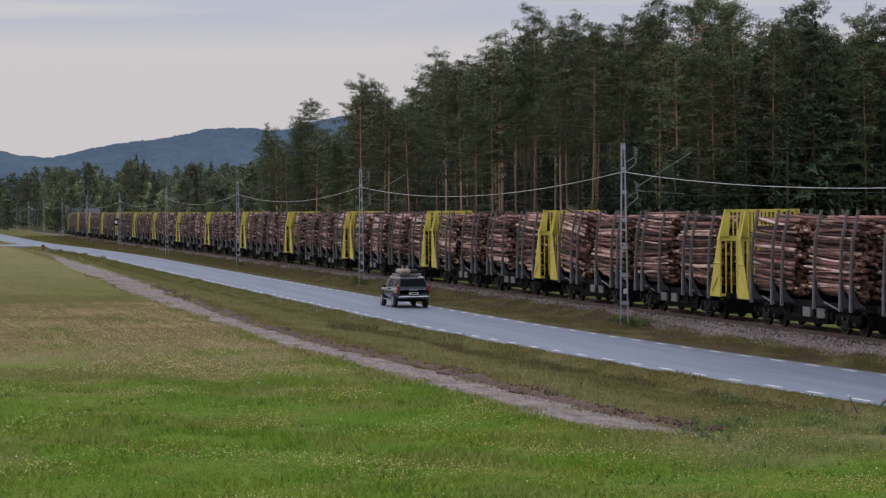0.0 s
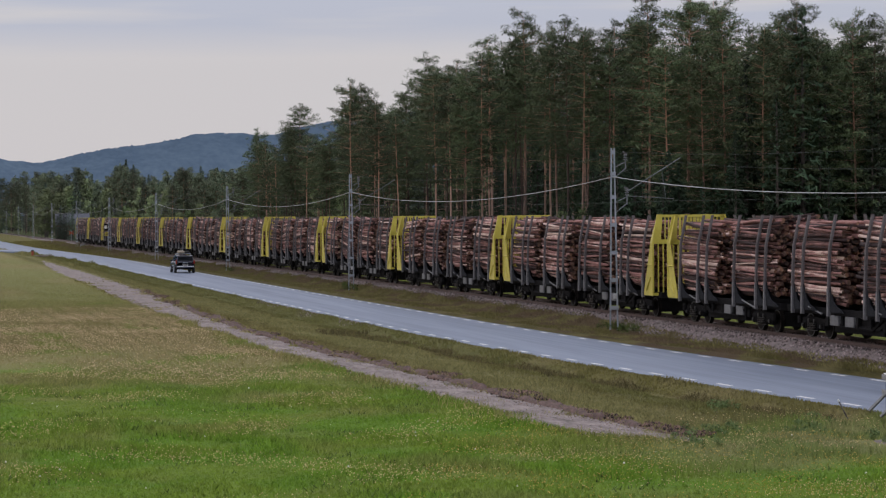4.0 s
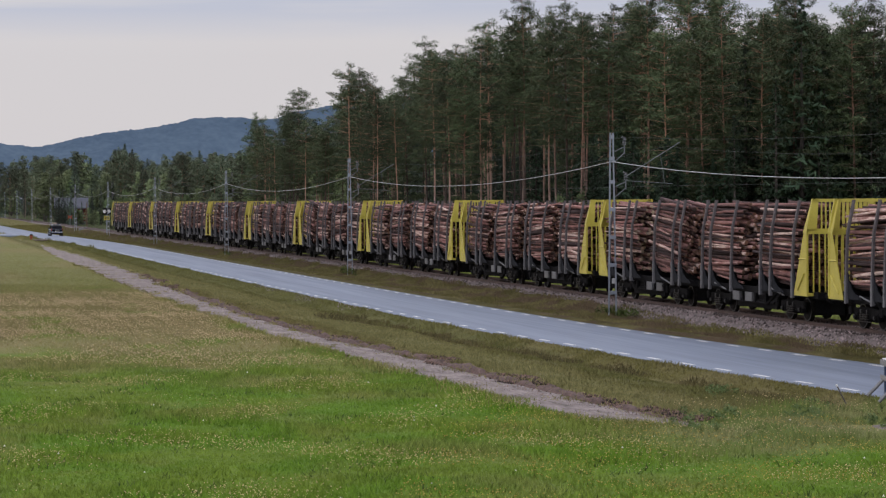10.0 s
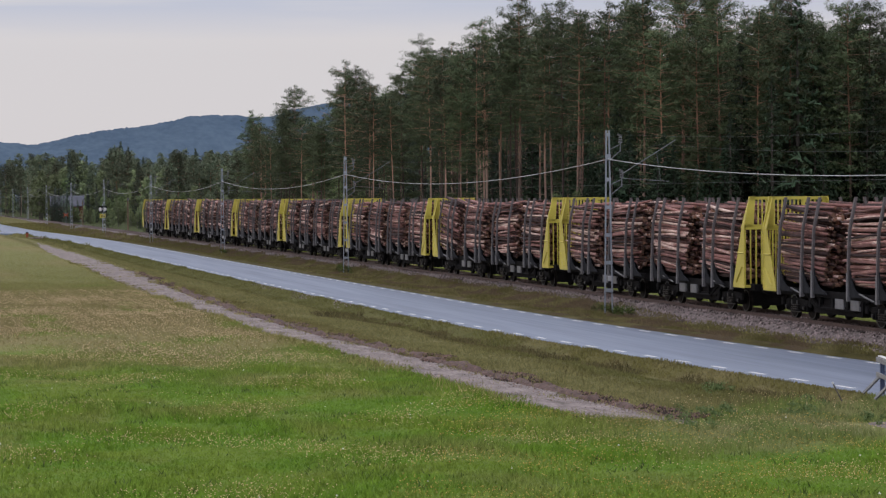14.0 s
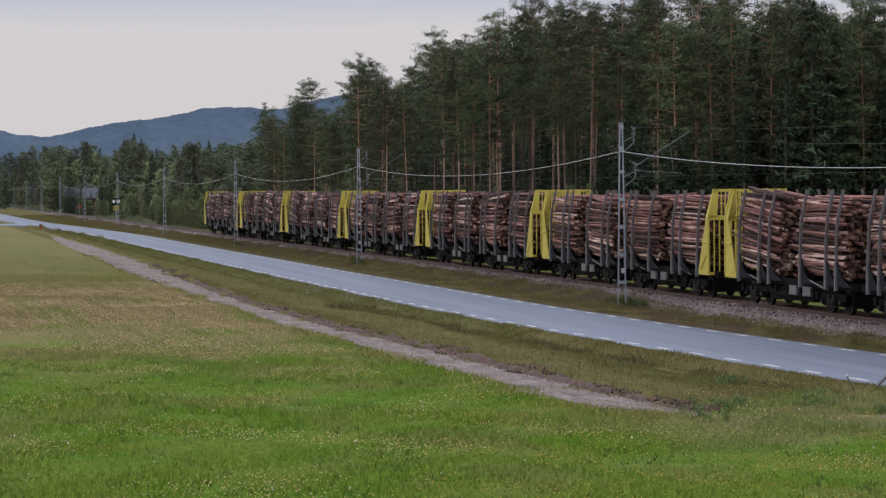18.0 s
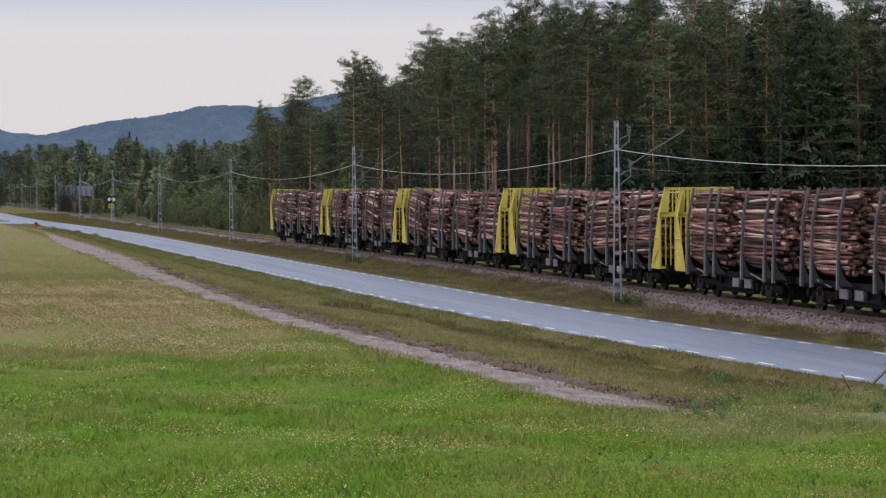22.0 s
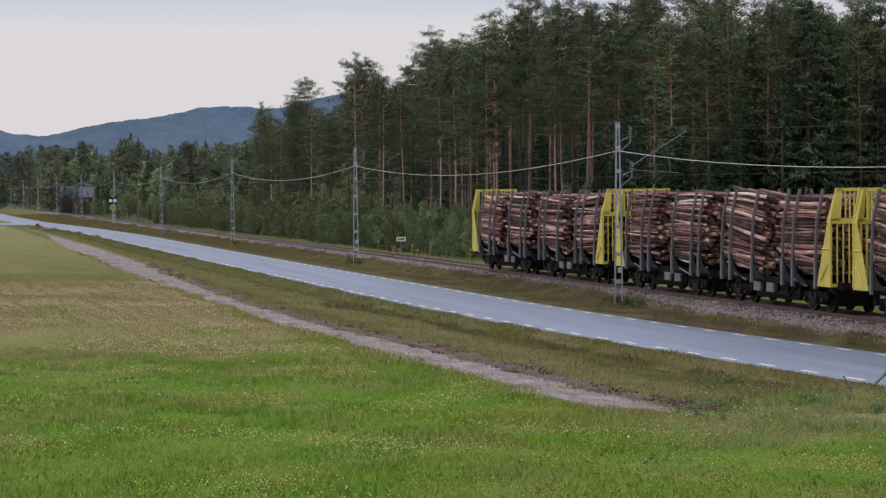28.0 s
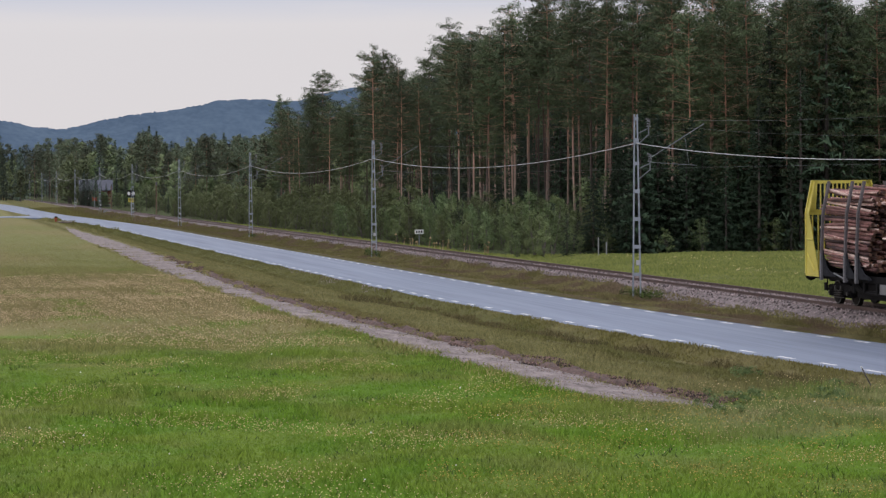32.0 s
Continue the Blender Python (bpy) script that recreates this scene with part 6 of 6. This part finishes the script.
def make_crossing():
    """Signals, posts and a cottage near the level crossing."""
    sg = thing("distant_signal", pose(34.6, 392, 0.4), "black and white disc signal over a yellow plate", "signal")
    part("post", tube(bmesh.new(), (0, 0, -0.2), (0, 0, 4.6), 0.07, n=8), M_GALV, sg)
    bd = part("board", box(bmesh.new(), 0, -0.1, 3.75, 1.35, 0.05, 1.1, bevel=0.02), M_FRAME, sg, "black signal board")
    for s in (-1, 1):
        bm = bmesh.new()
        tube(bm, (s * 0.34, -0.135, 3.75), (s * 0.34, -0.16, 3.75), 0.29, n=18)
        part("white_disc", bm, M_LINE, bd)
    part("dark_strip", box(bmesh.new(), 0, -0.165, 3.75, 0.34, 0.03, 1.08), M_FRAME, bd)
    bm = bmesh.new()
    tube(bm, (0, -0.18, 3.78), (0, -0.20, 3.78), 0.08, n=12)
    part("lamp", bm, M_LINE, bd)
    pl = part("plate", box(bmesh.new(), 0, -0.09, 2.65, 0.95, 0.04, 0.62, bevel=0.01), M_YELLOW, sg, "yellow plate")
    for z in (2.76, 2.56):
        part("dark_bar", box(bmesh.new(), 0, -0.115, z, 0.7, 0.012, 0.08), M_FRAME, pl)
    for x, y, h in ((40.5, 410, 5.9), (39.6, 495, 5.6)):
        p = thing("wooden_pole", pose(x, y, ground_z(x, y)), "brown weathered wooden pole beyond the track", "pole", "poles at the crossing")
        part("shaft", tube(bmesh.new(), (0, 0, -0.2), (0, 0, h - ground_z(x, y)), 0.13, 0.10, n=8), M_POLE, p)
        part("lamp_box", box(bmesh.new(), 0.05, -0.12, h - 0.5, 0.3, 0.2, 0.5, bevel=0.03), M_PANEL, p)
    cr = thing("crossing_sign", pose(39.6, 542, 0.2), "red and yellow level-crossing cross on a post", "sign")
    part("post", tube(bmesh.new(), (0, 0, -0.2), (0, 0, 2.6), 0.05, n=6), M_GALV, cr)
    for a in (32, -32):
        part("arm", box(bmesh.new(), 0, -0.08 - 0.01 * (a > 0), 2.1, 1.3, 0.03, 0.22, 0, a, 0), M_RED, cr, "orange-red cross arm")
    for k in range(16):
        f = thing("marker_post", pose(33.0 + 0.25 * k, 430 + 2.0 * k, 0.35), "low pale grey post beside the crossing", "post", "pale posts at the crossing")
        part("shaft", box(bmesh.new(), 0, 0, 0.28, 0.13, 0.1, 0.65, bevel=0.02), M_WEATHER, f)
    mk = thing("road_marker", pose(20.8, 365, 0), "short red and black roadside marker", "marker")
    part("shaft", box(bmesh.new(), 0, 0, 0.35, 0.35, 0.2, 0.75, bevel=0.03), M_RED, mk)
    part("cap", box(bmesh.new(), 0, 0, 0.8, 0.4, 0.25, 0.18, bevel=0.03), M_FRAME, mk)
    sl = thing("concrete_slab", pose(22.2, 362, 0.0), "flat concrete slab in the verge", "slab")
    part("slab", box(bmesh.new(), 0, 0, 0.05, 2.6, 1.6, 0.2, bevel=0.03), M_GRAVEL, sl)
    hs = thing("cottage", pose(43.3, 588, 0.9, 0, 0, -4), "dark red wooden cottage with grey sheet roof", "house")
    hs.scale = (0.92, 0.9, 0.85)
    part("wall", box(bmesh.new(), 0, 0, 1.9, 8.0, 6.4, 3.9), M_REDWALL, hs)
    part("foundation", box(bmesh.new(), 0, 0, -0.7, 8.1, 6.5, 1.5), M_PANEL, hs, "grey stone foundation")
    bm = bmesh.new()
    plate(bm, [(-3.9, 3.7), (0, 6.6), (3.9, 3.7), (3.9, 3.95), (0, 6.85), (-3.9, 3.95)], 9.0, Matrix(((0, 0, 1, 0), (1, 0, 0, 0), (0, 1, 0, 0), (0, 0, 0, 1))))
    part("roof", bm, M_ROOF, hs)
    for x in (-3.98, 3.98):
        bm = bmesh.new()
        plate(bm, [(-3.2, 3.8), (3.2, 3.8), (0, 6.4)], 0.06, Matrix.Translation((x, 0, 0)) @ Matrix(((0, 0, 1, 0), (1, 0, 0, 0), (0, 1, 0, 0), (0, 0, 0, 1))))
        part("gable", bm, M_REDWALL, hs)
    for x in (-2.4, 0.2, 2.5):
        wn = part("window", box(bmesh.new(), x, -3.22, 2.0, 1.1, 0.06, 1.3), M_LINE, hs, "white window frame")
        part("pane", box(bmesh.new(), x, -3.26, 2.0, 0.9, 0.03, 1.1), M_GLASS, wn)
    part("chimney", box(bmesh.new(), 1.2, 0.4, 6.8, 0.7, 0.7, 1.4), M_PANEL, hs)


make_railing()
make_small_things()
make_crossing()


# ---------------------------------------------------------------- the car
def make_car():
    """A dark pickup with a canopy and a load on the roof; +y is its front."""
    c = thing("pickup_car", pose(29.2, 139, 0.03), "dark navy pickup with canopy and loaded roof rack", "car")
    turn = Matrix(((0, 0, 1, 0), (1, 0, 0, 0), (0, 1, 0, 0), (0, 0, 0, 1)))
    bm = bmesh.new()
    rings = []
    for y, w, lo, hi in ((-2.58, 0.80, 0.60, 1.00), (-2.54, 0.88, 0.50, 1.08), (-2.2, 0.93, 0.42, 1.11), (-1.55, 0.955, 0.40, 1.12), (-0.8, 0.93, 0.36, 1.12), (0.6, 0.93, 0.36, 1.12), (1.3, 0.94, 0.38, 1.11), (1.9, 0.94, 0.40, 1.05), (2.35, 0.86, 0.42, 0.96), (2.52, 0.68, 0.50, 0.80)):
        half = [(0.62 * w, lo), (0.93 * w, lo + 0.08), (w, lo + 0.42 * (hi - lo)), (0.985 * w, hi - 0.14), (0.93 * w, hi - 0.03), (0.82 * w, hi)]
        rings.append([bm.verts.new((x, y, z)) for x, z in half + [(-x, z) for x, z in half[::-1]]])
    for a, b in zip(rings, rings[1:]):
        for i in range(12):
            bm.faces.new((a[i], a[(i + 1) % 12], b[(i + 1) % 12], b[i]))
    bm.faces.new(rings[0])
    bm.faces.new(rings[-1][::-1])
    body = part("body", bm, M_CAR, c, "glossy dark navy body", smooth=True)
    for s in (-1, 1):
        for y in (-1.55, 1.55):
            bm = bmesh.new()
            tube(bm, (s * 0.86, y, 0.42), (s * 0.965, y, 0.42), 0.47, n=20)
            part("wheel_arch", bm, M_TYRE, c, "black wheel arch")
    bm = bmesh.new()
    plate(bm, [(-2.50, 1.07), (-2.28, 1.66), (-1.9, 1.74), (0.1, 1.77), (0.45, 1.72), (1.25, 1.10)], 1.70, turn)
    for v in bm.verts:
        v.co.x *= 1 - 0.26 * max(0, v.co.z - 1.1)
    bmesh.ops.bevel(bm, geom=[e for e in bm.edges], offset=0.05, segments=2, affect="EDGES", profile=0.5)
    part("cabin", bm, M_CAR, c)
    bm = bmesh.new()
    ribbon(bm, [[(-0.73, -2.485, 1.21), (0.73, -2.485, 1.21)], [(-0.66, -2.335, 1.60), (0.66, -2.335, 1.60)]])
    bmesh.ops.solidify(bm, geom=bm.faces[:], thickness=0.02)
    part("rear_window", bm, M_GLASS, c, "dark tinted rear window")
    for s in (-1, 1):
        for y0, y1 in ((-2.2, -1.25), (-1.05, -0.2), (-0.1, 0.75)):
            bm = bmesh.new()
            t1 = y1 - (0.42 if y1 > 0.5 else 0)
            ribbon(bm, [[(s * 0.845, y0, 1.16), (s * 0.845, y1, 1.16)], [(s * 0.755, y0 + 0.05, 1.60), (s * 0.755, t1, 1.60)]])
            bmesh.ops.solidify(bm, geom=bm.faces[:], thickness=0.015)
            part("side_window", bm, M_GLASS, c)
        bm = bmesh.new()
        box(bm, s * 0.86, -2.50, 1.06, 0.14, 0.14, 0.40, bevel=0.04)
        part("tail_light", bm, M_TAIL, c, "red tail light")
        bm = bmesh.new()
        box(bm, s * 1.0, 0.62, 1.16, 0.2, 0.12, 0.17, bevel=0.04)
        part("mirror", bm, M_CAR, c)
        bm = bmesh.new()
        tube(bm, (s * 0.62, -1.7, 1.80), (s * 0.62, 0.1, 1.82), 0.025, n=6)
        for y in (-1.6, 0.0):
            tube(bm, (s * 0.62, y, 1.72), (s * 0.62, y, 1.81), 0.02, n=5)
        part("roof_rail", bm, M_GALV, c)
        bm = bmesh.new()
        box(bm, s * 0.93, 0.0, 0.42, 0.16, 2.0, 0.06, bevel=0.02)
        part("side_step", bm, M_CHROME, c)
        for y in (-1.55, 1.55):
            bm = bmesh.new()
            tube(bm, (-0.12, 0, 0), (0.12, 0, 0), 0.38, n=22)
            bmesh.ops.bevel(bm, geom=[e for e in bm.edges if len(e.link_faces) == 2 and any(len(f.verts) > 4 for f in e.link_faces)], offset=0.04, segments=2, affect="EDGES")
            wh = part("wheel", bm, M_TYRE, c, "black tyre")
            wh.matrix_basis = pose(s * 0.87, y, 0.37)
            bm = bmesh.new()
            tube(bm, (s * 0.115, 0, 0), (s * 0.135, 0, 0), 0.24, n=16)
            for k in range(5):
                box(bm, s * 0.14, 0.12 * math.cos(k * 1.257), 0.12 * math.sin(k * 1.257), 0.02, 0.2, 0.06, math.degrees(k * 1.257))
            part("rim", bm, M_GALV, wh, "alloy rim")
    bm = bmesh.new()
    box(bm, 0, -2.63, 0.60, 1.74, 0.16, 0.13, bevel=0.04)
    part("rear_bumper", bm, M_CHROME, c, "chrome rear bumper")
    pl = part("plate", box(bmesh.new(), 0, -2.60, 0.80, 0.52, 0.03, 0.12), M_LINE, c, "white registration plate")
    part("dark_bar", box(bmesh.new(), 0, -2.62, 0.80, 0.42, 0.012, 0.06), M_FRAME, pl)
    part("tailgate_strip", box(bmesh.new(), 0, -2.575, 1.0, 0.5, 0.02, 0.06), M_GALV, c)
    bm = bmesh.new()
    for y in (-1.4, -0.3):
        tube(bm, (-0.66, y, 1.85), (0.66, y, 1.85), 0.025, n=6)
    part("rack_bars", bm, M_GALV, c).name = "rack_bar"
    bm = bmesh.new()
    box(bm, -0.22, -0.85, 2.0, 0.56, 1.3, 0.27, 0, 0, 3, bevel=0.08)
    part("roof_box", bm, M_BEIGE, c, "beige roof load")
    bm = bmesh.new()
    box(bm, 0.34, -0.8, 1.99, 0.5, 1.2, 0.24, 0, 0, -3, bevel=0.08)
    part("roof_bag", bm, M_TYRE, c, "black bag on the roof")
    part("floor_pan", box(bmesh.new(), 0, 0, 0.42, 1.5, 4.6, 0.14), M_FRAME, c)
    return c


CAR = make_car()
CAR.scale = (1.06, 1.06, 1.06)


# ---------------------------------------------------------------- motion
def motions():
    """The train runs towards -Y, gathering speed a little."""
    times = (0, 2, 4, 6, 8, 10, 12, 14, 16, 18, 20, 22, 24, 26, 28, 30, 32)
    for ob, at in TRAIN:
        walk(ob, [(t, Matrix.Translation((0, -(12.8094 * t + 0.028483 * t * t - 0.0004796 * t ** 3), 0)) @ at) for t in times])
    rows = []
    for t in (0, 1, 2, 3, 4, 5, 6, 7, 8, 9, 10, 11, 12, 13, 14, 16, 18, 20, 24, 28, 32):
        y = 139.0 + 26.4 * t
        ahead = math.degrees(math.atan2(car_x(y + 8) - car_x(y - 8), 16))
        rows.append((t, pose(car_x(y), y, 0.03 + rise(y), 0, 0, -ahead)))
    walk(CAR, rows)


def car_x(y):
    return road_x(y) + 1.35


motions()
